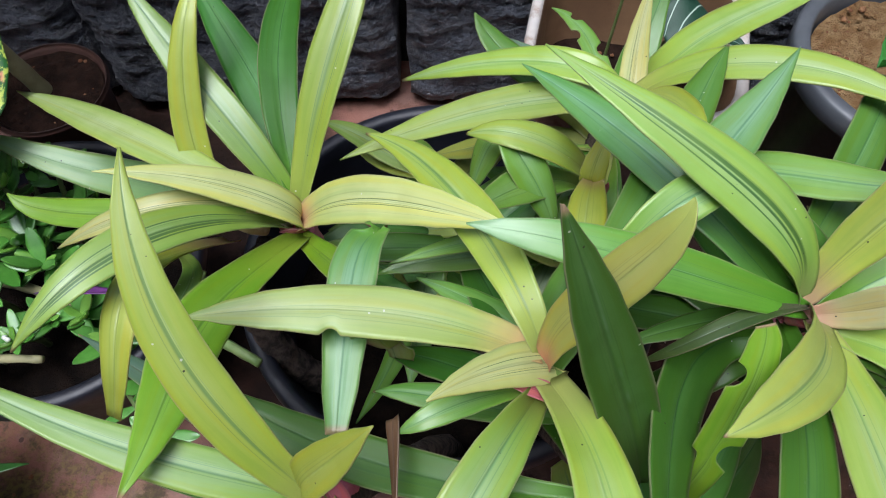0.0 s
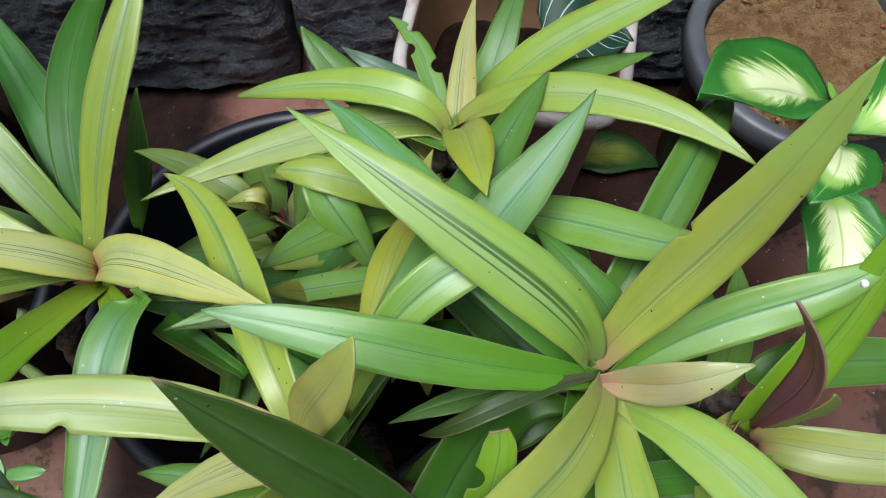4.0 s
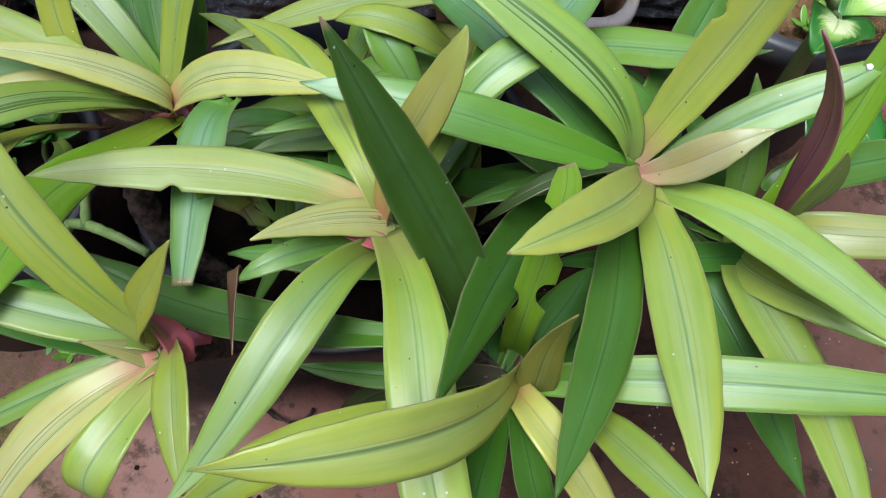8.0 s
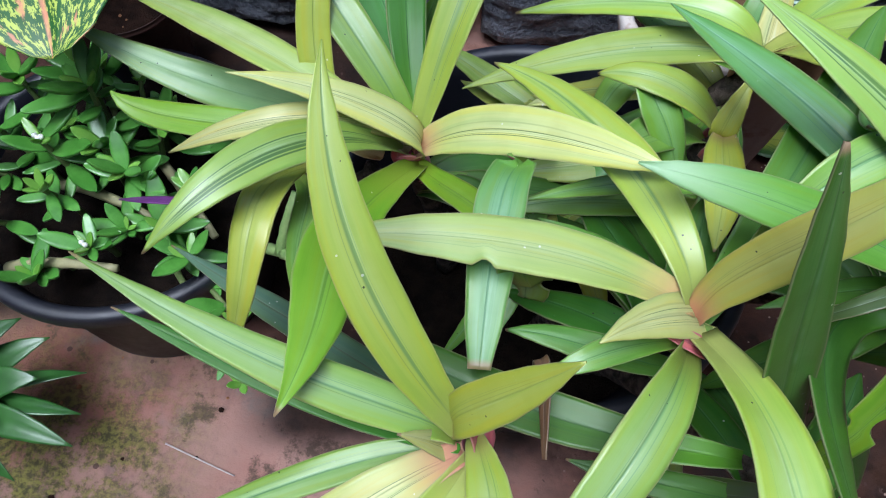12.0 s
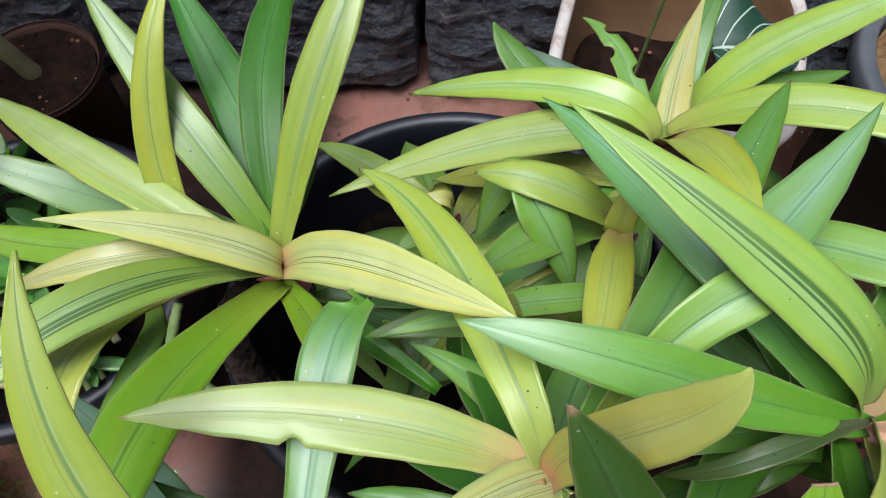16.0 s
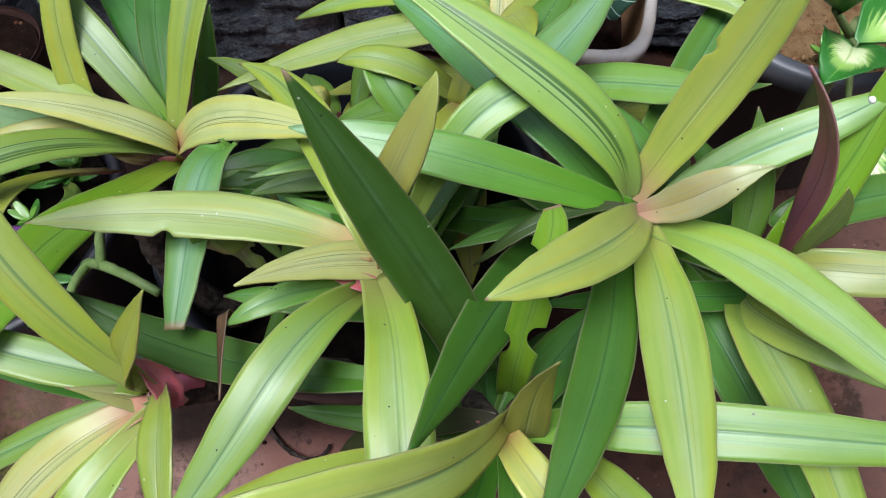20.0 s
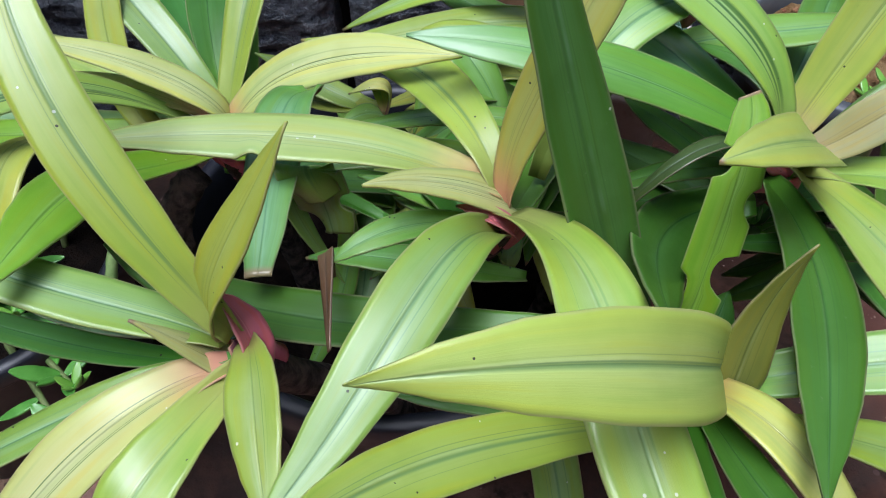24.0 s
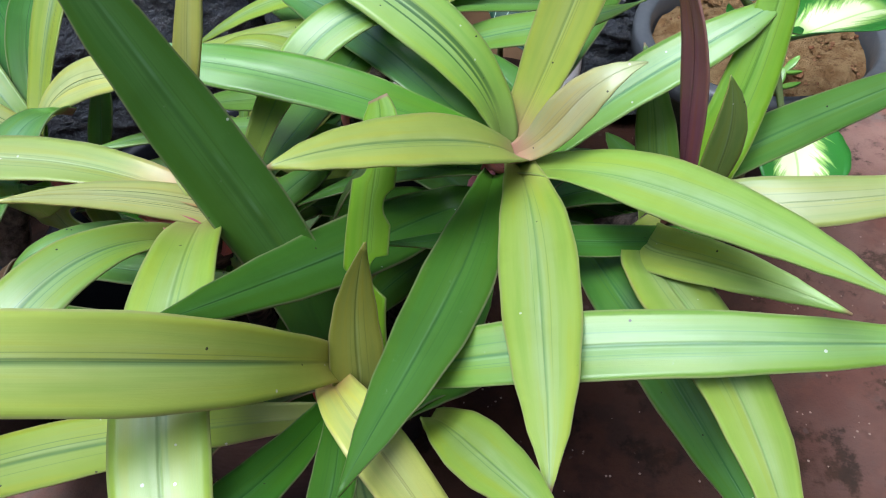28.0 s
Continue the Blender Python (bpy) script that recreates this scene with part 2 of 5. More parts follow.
GREENROOT = (0.22, 0.30, 0.05)
LEAF = {
    "cream": leaf_material("cream leaf", (0.56, 0.590, 0.175), (0.64, 0.67, 0.35), (0.060, 0.150, 0.035), (0.620, 0.300, 0.190), 0.85, 0.30, rib_wide=0.02, rib_dark=0.5, many=0.25, gloss=0.8),
    "cream2": leaf_material("pale cream leaf", (0.360, 0.440, 0.105), (0.430, 0.490, 0.230), (0.117, 0.260, 0.094), (0.590, 0.370, 0.180), 0.4, 0.26, rib_wide=0.02, rib_dark=0.4, gloss=0.8),
    "tan": leaf_material("tan pink leaf", (0.551, 0.500, 0.240), (0.570, 0.540, 0.336), (0.342, 0.240, 0.144), (0.551, 0.280, 0.204), 0.3, 0.2, tip=(0.475, 0.540, 0.240), rib_dark=0.3),
    "stripe": leaf_material("striped lime leaf", (0.297, 0.460, 0.062), (0.378, 0.540, 0.235), (0.017, 0.090, 0.025), (0.308, 0.430, 0.108), 0.35, 0.22, bars=((0.30, 0.030), (0.385, 0.050), (0.475, 0.040), (0.66, 0.020)), rib_dark=0.0),
    "stripe3": leaf_material("lime leaf with three lines", (0.297, 0.460, 0.062), (0.378, 0.540, 0.235), (0.017, 0.090, 0.025), (0.308, 0.430, 0.108), 0.35, 0.22, bars=((0.36, 0.020), (0.50, 0.034), (0.585, 0.050)), rib_dark=0.0),
    "band": leaf_material("lime leaf with silvery green band", (0.333, 0.470, 0.050), (0.360, 0.510, 0.269), (0.064, 0.210, 0.114), (0.342, 0.460, 0.081), 0.6, 0.12, rib_wide=0.075, rib_dark=0.55),
    "midrib": leaf_material("lime leaf with green midrib", (0.365, 0.465, 0.050), (0.405, 0.515, 0.150), (0.047, 0.180, 0.081), (0.342, 0.400, 0.094), 0.45, 0.25, rib_wide=0.05, rib_dark=0.8),
    # the midrib leaf's colours lightened, painting in light that its tilt misses
    "broad": leaf_material("lightened lime leaf with green midrib", (0.450, 0.590, 0.085), (0.500, 0.640, 0.210), (0.050, 0.190, 0.085), (0.420, 0.430, 0.094), 0.45, 0.25, rib_wide=0.05, rib_dark=0.8),
    "pale": leaf_material("pale lime leaf", (0.330, 0.475, 0.060), (0.425, 0.570, 0.290), (0.086, 0.280, 0.081), GREENROOT, 0.4, 0.20, rib_dark=0.5),
    "yellowg": leaf_material("yellow green leaf", (0.333, 0.480, 0.050), (0.414, 0.560, 0.246), (0.094, 0.270, 0.067), (0.393, 0.440, 0.108), 0.35, 0.22, rib_dark=0.45),
    "yellow": leaf_material("yellow leaf", (0.406, 0.470, 0.047), (0.442, 0.530, 0.121), (0.180, 0.280, 0.067), (0.523, 0.360, 0.161), 0.4, 0.3, rib_dark=0.4),
    "yellowo": leaf_material("orange yellow leaf", (0.520, 0.530, 0.110), (0.550, 0.570, 0.200), (0.250, 0.250, 0.081), (0.620, 0.280, 0.160), 0.4, 0.3, tip=(0.430, 0.520, 0.121), rib_wide=0.018, rib_dark=0.4),
    "olive": leaf_material("olive yellow leaf", (0.465, 0.560, 0.085), (0.500, 0.590, 0.185), (0.103, 0.230, 0.081), (0.427, 0.280, 0.148), 0.45, 0.2, tip=(0.342, 0.530, 0.121), rib_dark=0.55),
    "oliveY": leaf_material("olive lime leaf", (0.410, 0.475, 0.085), (0.430, 0.505, 0.160), (0.051, 0.180, 0.067), (0.325, 0.360, 0.121), 0.4, 0.15, rib_wide=0.04, rib_dark=0.75),
    "green": leaf_material("green leaf", (0.162, 0.335, 0.034), (0.243, 0.430, 0.157), (0.047, 0.190, 0.047), GREENROOT, 0.4, 0.25),
    "mid": leaf_material("fresh green leaf", (0.095, 0.250, 0.028), (0.144, 0.330, 0.090), (0.030, 0.150, 0.054), (0.137, 0.330, 0.040), 0.3, 0.22, gloss=0.7),
    "blue": leaf_material("grey green leaf", (0.135, 0.310, 0.056), (0.216, 0.410, 0.224), (0.043, 0.190, 0.094), (0.146, 0.360, 0.040), 0.3, 0.22),
    "white": leaf_material("white centred leaf", (0.250, 0.430, 0.056), (0.335, 0.515, 0.240), (0.051, 0.200, 0.094), GREENROOT, 0.4, 0.26, rib_wide=0.04, rib_dark=0.75),
    "white2": leaf_material("milky green leaf", (0.205, 0.380, 0.046), (0.285, 0.475, 0.175), (0.043, 0.190, 0.101), (0.171, 0.380, 0.027), 0.3, 0.24, rib_wide=0.04, rib_dark=0.75),
    "milk": leaf_material("milky lime leaf", (0.370, 0.500, 0.085), (0.500, 0.600, 0.300), (0.150, 0.280, 0.090), (0.560, 0.540, 0.340), 0.3, 0.30, rib_wide=0.014, rib_dark=0.25),
    "gloss": leaf_material("glossy bottle green leaf", (0.040, 0.165, 0.015), (0.090, 0.270, 0.060), (0.010, 0.060, 0.020), (0.120, 0.330, 0.030), 0.15, 0.20, rib_wide=0.016, rib_dark=0.6, gloss=0.35),
    "dull": leaf_material("dull grey green leaf", (0.230, 0.420, 0.130), (0.270, 0.460, 0.210), (0.080, 0.220, 0.090), (0.200, 0.340, 0.070), 0.2, 0.25, rib_wide=0.014, rib_dark=0.2, gloss=0.8),
    "fresh": leaf_material("fresh green leaf paling to its tip", (0.145, 0.340, 0.028), (0.200, 0.415, 0.095), (0.045, 0.170, 0.060), (0.120, 0.340, 0.022), 0.3, 0.22, tip=(0.270, 0.450, 0.215), rib_wide=0.018, rib_dark=0.6),
    "dark": leaf_material("dark green leaf", (0.062, 0.180, 0.018), (0.090, 0.235, 0.045), (0.015, 0.085, 0.027), (0.086, 0.260, 0.020), 0.2, 0.16, gloss=0.5),
    "deep": leaf_material("deep green leaf", (0.056, 0.165, 0.018), (0.110, 0.265, 0.066), (0.018, 0.075, 0.022), (0.040, 0.130, 0.014), 0.2, 0.3, rough=0.42, rib_wide=0.05, rib_dark=0.45, gloss=0.8),
    "purple": leaf_material("purple grey leaf", (0.114, 0.210, 0.120), (0.148, 0.250, 0.180), (0.114, 0.060, 0.084), (0.123, 0.230, 0.108), 0.3, 0.2),
    "purple2": leaf_material("plum leaf", (0.33, 0.12, 0.18), (0.30, 0.11, 0.16), (0.142, 0.040, 0.072), (0.342, 0.090, 0.144), 0.2, 0.2),
    "dry": leaf_material("withered leaf", (0.055, 0.095, 0.022), (0.075, 0.115, 0.035), (0.044, 0.050, 0.030), (0.104, 0.100, 0.060), 0.3, 0.3),
    "brown": leaf_material("shrivelled brown leaf", (0.162, 0.090, 0.036), (0.209, 0.130, 0.060), (0.057, 0.030, 0.018), (0.114, 0.080, 0.036), 0.6, 0.3, rough=0.6),
    "bronze": leaf_material("bronze olive leaf", (0.215, 0.215, 0.035), (0.250, 0.270, 0.060), (0.070, 0.110, 0.030), (0.300, 0.130, 0.060), 0.4, 0.22, gloss=0.6),
    "lime": leaf_material("deep lime leaf", (0.200, 0.390, 0.018), (0.245, 0.440, 0.060), (0.060, 0.170, 0.030), (0.240, 0.340, 0.030), 0.4, 0.22, gloss=0.6),
}
UNDER = leaf_material("leaf underside", (0.20, 0.32, 0.06), (0.24, 0.36, 0.10), (0.12, 0.18, 0.05), (0.30, 0.08, 0.12), 0.4, 0.25, rough=0.45)
SHEATH = leaf_material("pink sheath", (0.66, 0.17, 0.22), (0.70, 0.24, 0.27), (0.45, 0.10, 0.14), (0.55, 0.14, 0.17), 0.4, 0.3)


def plain_material(name, a, b, scale, rough=0.6, relief=0.3, depth=0.002, metal=0.0, stain=None, amount=0.4, spec=0.5):
    """Two-tone surface with coarse and fine grain, stains and fine relief."""
    m, n, l, p = nodes_of(name)
    tex = n.new("ShaderNodeTexCoord")
    vec, rnd = shifted(n, l, tex.outputs["Object"], 1.0, 1.0, 1.0)
    big = grain(n, l, vec, scale, 5.0)
    small = grain(n, l, vec, scale * 9, 5.0, 0.65)
    col = mix(n, l, step(n, l, big, 0.35, 0.65), a, b)
    col = mix(n, l, calc(n, l, "MULTIPLY", small, 0.35), col, tuple(c * 0.55 for c in a))
    if stain:
        col = mix(n, l, calc(n, l, "MULTIPLY", step(n, l, grain(n, l, vec, scale * 2.3, 6.0, 0.7), 0.52, 0.68), amount), col, stain)
    l.new(col, p.inputs["Base Color"])
    l.new(calc(n, l, "ADD", rough - 0.1, calc(n, l, "MULTIPLY", small, 0.22)), p.inputs["Roughness"])
    p.inputs["Metallic"].default_value = metal
    p.inputs["Specular IOR Level"].default_value = spec
    bump(n, l, p, calc(n, l, "ADD", small, calc(n, l, "MULTIPLY", big, 1.5)), relief, depth)
    return m


def floor_material():
    m, n, l, p = nodes_of("red oxide floor")
    tex = n.new("ShaderNodeTexCoord")
    vec = tex.outputs["Object"]
    big, midn = grain(n, l, vec, 5.0, 5.0), grain(n, l, vec, 22.0, 6.0, 0.65)
    fine = grain(n, l, vec, 150.0, 5.0, 0.7)
    col = mix(n, l, step(n, l, big, 0.38, 0.62), (0.225, 0.100, 0.076), (0.27, 0.160, 0.130))
    col = mix(n, l, calc(n, l, "MULTIPLY", step(n, l, midn, 0.52, 0.66), 0.5), col, (0.12, 0.075, 0.066))
    # grey worn cement and dark damp
    col = mix(n, l, calc(n, l, "MULTIPLY", step(n, l, grain(n, l, vec, 9.0, 6.0, 0.6), 0.56, 0.70), 0.75), col, (0.16, 0.14, 0.125))
    col = mix(n, l, calc(n, l, "MULTIPLY", step(n, l, grain(n, l, vec, 13.0, 7.0, 0.72), 0.52, 0.61), 0.85), col, (0.055, 0.04, 0.028))
    # dirt, damp, moss and painted shade keep to the ground round the pots
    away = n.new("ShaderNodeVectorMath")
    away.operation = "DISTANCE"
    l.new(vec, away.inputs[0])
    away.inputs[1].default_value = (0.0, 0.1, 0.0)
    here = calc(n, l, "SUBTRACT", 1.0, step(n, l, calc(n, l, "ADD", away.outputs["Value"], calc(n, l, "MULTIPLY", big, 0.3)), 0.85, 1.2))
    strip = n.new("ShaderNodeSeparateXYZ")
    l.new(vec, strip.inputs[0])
    # a lighter orange-pink strip along the wall behind the big pot
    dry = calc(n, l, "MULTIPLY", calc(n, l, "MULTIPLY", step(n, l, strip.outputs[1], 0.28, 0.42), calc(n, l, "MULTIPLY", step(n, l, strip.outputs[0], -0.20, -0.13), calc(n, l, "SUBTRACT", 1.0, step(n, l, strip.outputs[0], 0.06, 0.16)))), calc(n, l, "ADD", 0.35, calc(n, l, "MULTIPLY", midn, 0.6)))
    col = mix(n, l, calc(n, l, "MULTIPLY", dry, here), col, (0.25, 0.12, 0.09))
    # painted shade: near-black ground between the pots and round the big pot's foot
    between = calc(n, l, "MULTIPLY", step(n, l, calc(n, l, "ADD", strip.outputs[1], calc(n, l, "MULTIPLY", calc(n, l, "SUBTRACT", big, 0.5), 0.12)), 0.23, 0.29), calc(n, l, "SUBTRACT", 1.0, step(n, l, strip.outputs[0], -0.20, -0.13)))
    ragged_y = calc(n, l, "ADD", strip.outputs[1], calc(n, l, "MULTIPLY", calc(n, l, "SUBTRACT", big, 0.5), 0.10))
    foot = calc(n, l, "MULTIPLY", calc(n, l, "MULTIPLY", step(n, l, strip.outputs[0], -0.30, -0.22), calc(n, l, "SUBTRACT", 1.0, step(n, l, strip.outputs[0], 0.03, 0.10))), calc(n, l, "MULTIPLY", step(n, l, ragged_y, 0.13, 0.18), calc(n, l, "SUBTRACT", 1.0, step(n, l, strip.outputs[1], 0.40, 0.48))))
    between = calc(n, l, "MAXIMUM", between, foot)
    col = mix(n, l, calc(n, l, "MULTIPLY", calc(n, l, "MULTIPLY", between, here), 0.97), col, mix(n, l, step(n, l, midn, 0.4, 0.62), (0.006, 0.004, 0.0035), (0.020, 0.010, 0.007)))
    # moss spreads over the corner in front of the small pots
    sep = n.new("ShaderNodeSeparateXYZ")
    l.new(vec, sep.inputs[0])
    place = calc(n, l, "MULTIPLY", step(n, l, calc(n, l, "MULTIPLY", sep.outputs[0], -1.0), 0.26, 0.44), calc(n, l, "SUBTRACT", 1.0, step(n, l, sep.outputs[1], 0.12, 0.30)))
    moss = calc(n, l, "MULTIPLY", step(n, l, grain(n, l, vec, 26.0, 8.0, 0.75), 0.40, 0.54), calc(n, l, "MULTIPLY", place, here))
    col = mix(n, l, calc(n, l, "MULTIPLY", moss, 0.9), col, mix(n, l, step(n, l, fine, 0.4, 0.6), (0.05, 0.05, 0.02), (0.16, 0.15, 0.035)))
    # damp, gritty ground; the shade under the plants is painted into its near-black
    damp_shade = calc(n, l, "MULTIPLY", step(n, l, calc(n, l, "ADD", sep.outputs[0], calc(n, l, "MULTIPLY", calc(n, l, "SUBTRACT", big, 0.5), 0.5)), 0.02, 0.14), calc(n, l, "SUBTRACT", 0.90, calc(n, l, "MULTIPLY", step(n, l, sep.outputs[0], 0.46, 0.60), 0.28)))
    damp_shade = calc(n, l, "MULTIPLY", damp_shade, here)
    col = mix(n, l, damp_shade, col, mix(n, l, step(n, l, midn, 0.4, 0.62), (0.006, 0.0035, 0.0025), (0.026, 0.010, 0.005)))
    grit = n.new("ShaderNodeTexVoronoi")
    grit.inputs["Scale"].default_value = 130.0
    l.new(vec, grit.inputs["Vector"])
    bits = calc(n, l, "MULTIPLY", calc(n, l, "LESS_THAN", grit.outputs["Distance"], 0.17), calc(n, l, "GREATER_THAN", grain(n, l, vec, 33.0, 2.0), 0.57))
    col = mix(n, l, calc(n, l, "MULTIPLY", calc(n, l, "MULTIPLY", bits, damp_shade), 0.8), col, (0.30, 0.22, 0.18))
    speck = n.new("ShaderNodeTexVoronoi")
    speck.inputs["Scale"].default_value = 48.0
    l.new(vec, speck.inputs["Vector"])
    dots = calc(n, l, "MULTIPLY", calc(n, l, "LESS_THAN", speck.outputs["Distance"], 0.16), calc(n, l, "GREATER_THAN", grain(n, l, vec, 17.0, 2.0), 0.56))
    col = mix(n, l, calc(n, l, "MULTIPLY", dots, 0.8), col, (0.06, 0.035, 0.03))
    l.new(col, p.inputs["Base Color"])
    l.new(calc(n, l, "ADD", 0.5, calc(n, l, "MULTIPLY", fine, 0.3)), p.inputs["Roughness"])
    p.inputs["Specular IOR Level"].default_value = 0.08
    hgt = calc(n, l, "ADD", calc(n, l, "MULTIPLY", moss, 1.5), calc(n, l, "ADD", fine, midn))
    bump(n, l, p, hgt, 0.5, 0.003)
    return m


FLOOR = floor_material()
BLOCK = plain_material("tarred wall block", (0.046, 0.054, 0.072), (0.135, 0.147, 0.178), 16.0, 0.38, 1.0, 0.03, stain=(0.26, 0.25, 0.245), amount=0.45, spec=0.9)
MORTAR = plain_material("dark mortar", (0.008, 0.008, 0.009), (0.016, 0.015, 0.014), 40.0, 0.85, 0.8, 0.004)
BLACKPOT = plain_material("black pot plastic", (0.004, 0.005, 0.011), (0.007, 0.009, 0.018), 9.0, 0.52, 0.12, 0.0008, stain=(0.02, 0.02, 0.02), amount=0.25, spec=0.7)
GREYPOT = plain_material("grey pot plastic", (0.065, 0.072, 0.082), (0.10, 0.108, 0.118), 9.0, 0.45, 0.15, 0.001, stain=(0.15, 0.14, 0.13), amount=0.3)
BEIGEPOT = plain_material("worn white plastic", (0.42, 0.36, 0.31), (0.52, 0.50, 0.48), 12.0, 0.5, 0.15, 0.001, stain=(0.20, 0.11, 0.06), amount=0.6)
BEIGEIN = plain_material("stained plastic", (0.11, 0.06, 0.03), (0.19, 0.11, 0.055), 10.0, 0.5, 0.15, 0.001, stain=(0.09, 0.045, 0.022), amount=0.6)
BROWNPOT = plain_material("brown pot plastic", (0.05, 0.024, 0.018), (0.075, 0.036, 0.028), 12.0, 0.5, 0.15, 0.001, stain=(0.03, 0.02, 0.015), amount=0.5)
SOIL = plain_material("dark soil", (0.006, 0.004, 0.003), (0.016, 0.010, 0.007), 60.0, 0.95, 0.9, 0.006, spec=0.1)
SOILRED = plain_material("brown soil", (0.012, 0.006, 0.004), (0.030, 0.015, 0.010), 60.0, 0.95, 0.9, 0.006, spec=0.1)
SAND = plain_material("sandy soil", (0.36, 0.20, 0.085), (0.56, 0.37, 0.18), 55.0, 0.95, 1.0, 0.014, stain=(0.12, 0.045, 0.025), amount=0.6, spec=0.1)
CLOD = plain_material("soil clod", (0.20, 0.08, 0.04), (0.34, 0.18, 0.09), 60.0, 0.95, 0.8, 0.004, spec=0.1)
BARK = plain_material("woody stem", (0.035, 0.022, 0.016), (0.22, 0.155, 0.125), 120.0, 0.85, 1.0, 0.008)
STEM = plain_material("green stem", (0.10, 0.15, 0.04), (0.16, 0.20, 0.07), 40.0, 0.5, 0.3, 0.001)
PALESTEM = plain_material("pale stem", (0.26, 0.25, 0.12), (0.36, 0.34, 0.18), 40.0, 0.55, 0.3, 0.001)
SUCC = plain_material("fleshy leaf", (0.050, 0.185, 0.018), (0.105, 0.300, 0.045), 45.0, 0.36, 0.12, 0.0006, spec=0.6)
SUCCY = plain_material("young fleshy leaf", (0.12, 0.30, 0.03), (0.18, 0.36, 0.055), 45.0, 0.32, 0.12, 0.0006, spec=0.6)
GLOSSY = plain_material("glossy dark leaf", (0.022, 0.085, 0.014), (0.038, 0.13, 0.022), 30.0, 0.36, 0.12, 0.0008, spec=0.7)
FORK = plain_material("pale green stem", (0.16, 0.27, 0.07), (0.26, 0.36, 0.13), 50.0, 0.5, 0.3, 0.001)
STRAW = plain_material("grey straw", (0.36, 0.30, 0.30), (0.45, 0.40, 0.38), 80.0, 0.7, 0.2, 0.0005)
WATER = plain_material("white drop", (0.75, 0.77, 0.76), (0.85, 0.86, 0.85), 200.0, 0.15, 0.05, 0.0003)
FLOWER = plain_material("white bud", (0.66, 0.68, 0.60), (0.8, 0.8, 0.74), 200.0, 0.5, 0.1, 0.0004)
PURPLE = plain_material("purple leaf", (0.10, 0.025, 0.13), (0.16, 0.05, 0.20), 40.0, 0.35, 0.15, 0.0006)


def patch_material(name, dark, lightc, third, where, rough=0.35):
    """Variegated broad leaf. where 'middle': pale heart feathering out; 'all': blotches; 'veins': pale veins on dark."""
    m, n, l, p = nodes_of(name)
    tex = n.new("ShaderNodeTexCoord")
    sep = n.new("ShaderNodeSeparateXYZ")
    l.new(tex.outputs["UV"], sep.inputs[0])
    u, v = sep.outputs[0], sep.outputs[1]
    off = calc(n, l, "ABSOLUTE", calc(n, l, "SUBTRACT", u, 0.5))
    vec, rnd = shifted(n, l, tex.outputs["UV"], 1.0, 1.0, 1.0)
    if where == "middle":
        slant = n.new("ShaderNodeCombineXYZ")
        l.new(calc(n, l, "MULTIPLY", off, 3.0), slant.inputs[0])
        l.new(calc(n, l, "MULTIPLY", calc(n, l, "SUBTRACT", v, calc(n, l, "MULTIPLY", off, 0.9)), 26.0), slant.inputs[1])
        l.new(rnd, slant.inputs[2])
        feather = grain(n, l, slant.outputs[0], 1.0, 4.0, 0.7)
        reach = calc(n, l, "ADD", off, calc(n, l, "MULTIPLY", calc(n, l, "SUBTRACT", feather, 0.5), 0.6))
        heart = calc(n, l, "SUBTRACT", 1.0, step(n, l, reach, 0.16, 0.31))
        heart = calc(n, l, "MULTIPLY", heart, step(n, l, calc(n, l, "MINIMUM", v, calc(n, l, "SUBTRACT", 0.84, v)), 0.02, 0.24))
        col = mix(n, l, heart, dark, lightc)
        ring = calc(n, l, "MULTIPLY", calc(n, l, "MULTIPLY", heart, calc(n, l, "SUBTRACT", 1.0, heart)), 3.0, clamp=True)
        col = mix(n, l, ring, col, third)
        rib = calc(n, l, "SUBTRACT", 1.0, step(n, l, off, 0.006, 0.02))
        col = mix(n, l, calc(n, l, "MULTIPLY", rib, 0.6), col, third)
    elif where == "all":
        stretch, _ = shifted(n, l, tex.outputs["UV"], 24.0, 17.0, 1.0)
        one, two = grain(n, l, stretch, 1.0, 5.0, 0.7), grain(n, l, stretch, 0.45, 4.0)
        col = mix(n, l, step(n, l, one, 0.455, 0.495), lightc, dark)
        col = mix(n, l, calc(n, l, "MULTIPLY", step(n, l, two, 0.58, 0.66), 0.8), col, third)
        rib = calc(n, l, "SUBTRACT", 1.0, step(n, l, off, 0.01, 0.03))
        col = mix(n, l, calc(n, l, "MULTIPLY", rib, 0.7), col, third)
    else:
        rib = calc(n, l, "SUBTRACT", 1.0, step(n, l, off, 0.008, 0.022))
        w = calc(n, l, "SUBTRACT", calc(n, l, "MULTIPLY", v, 5.0), calc(n, l, "MULTIPLY", off, 4.2))
        saw = calc(n, l, "ABSOLUTE", calc(n, l, "SUBTRACT", calc(n, l, "FRACT", w), 0.5))
        vein = calc(n, l, "MAXIMUM", rib, calc(n, l, "SUBTRACT", 1.0, step(n, l, saw, 0.018, 0.06)))
        col = mix(n, l, grain(n, l, vec, 14.0, 4.0), dark, third)
        col = mix(n, l, calc(n, l, "MULTIPLY", vein, 0.9), col, lightc)
    l.new(col, p.inputs["Base Color"])
    p.inputs["Roughness"].default_value = rough
    bump(n, l, p, grain(n, l, vec, 30.0, 4.0), 0.2, 0.001)
    return m


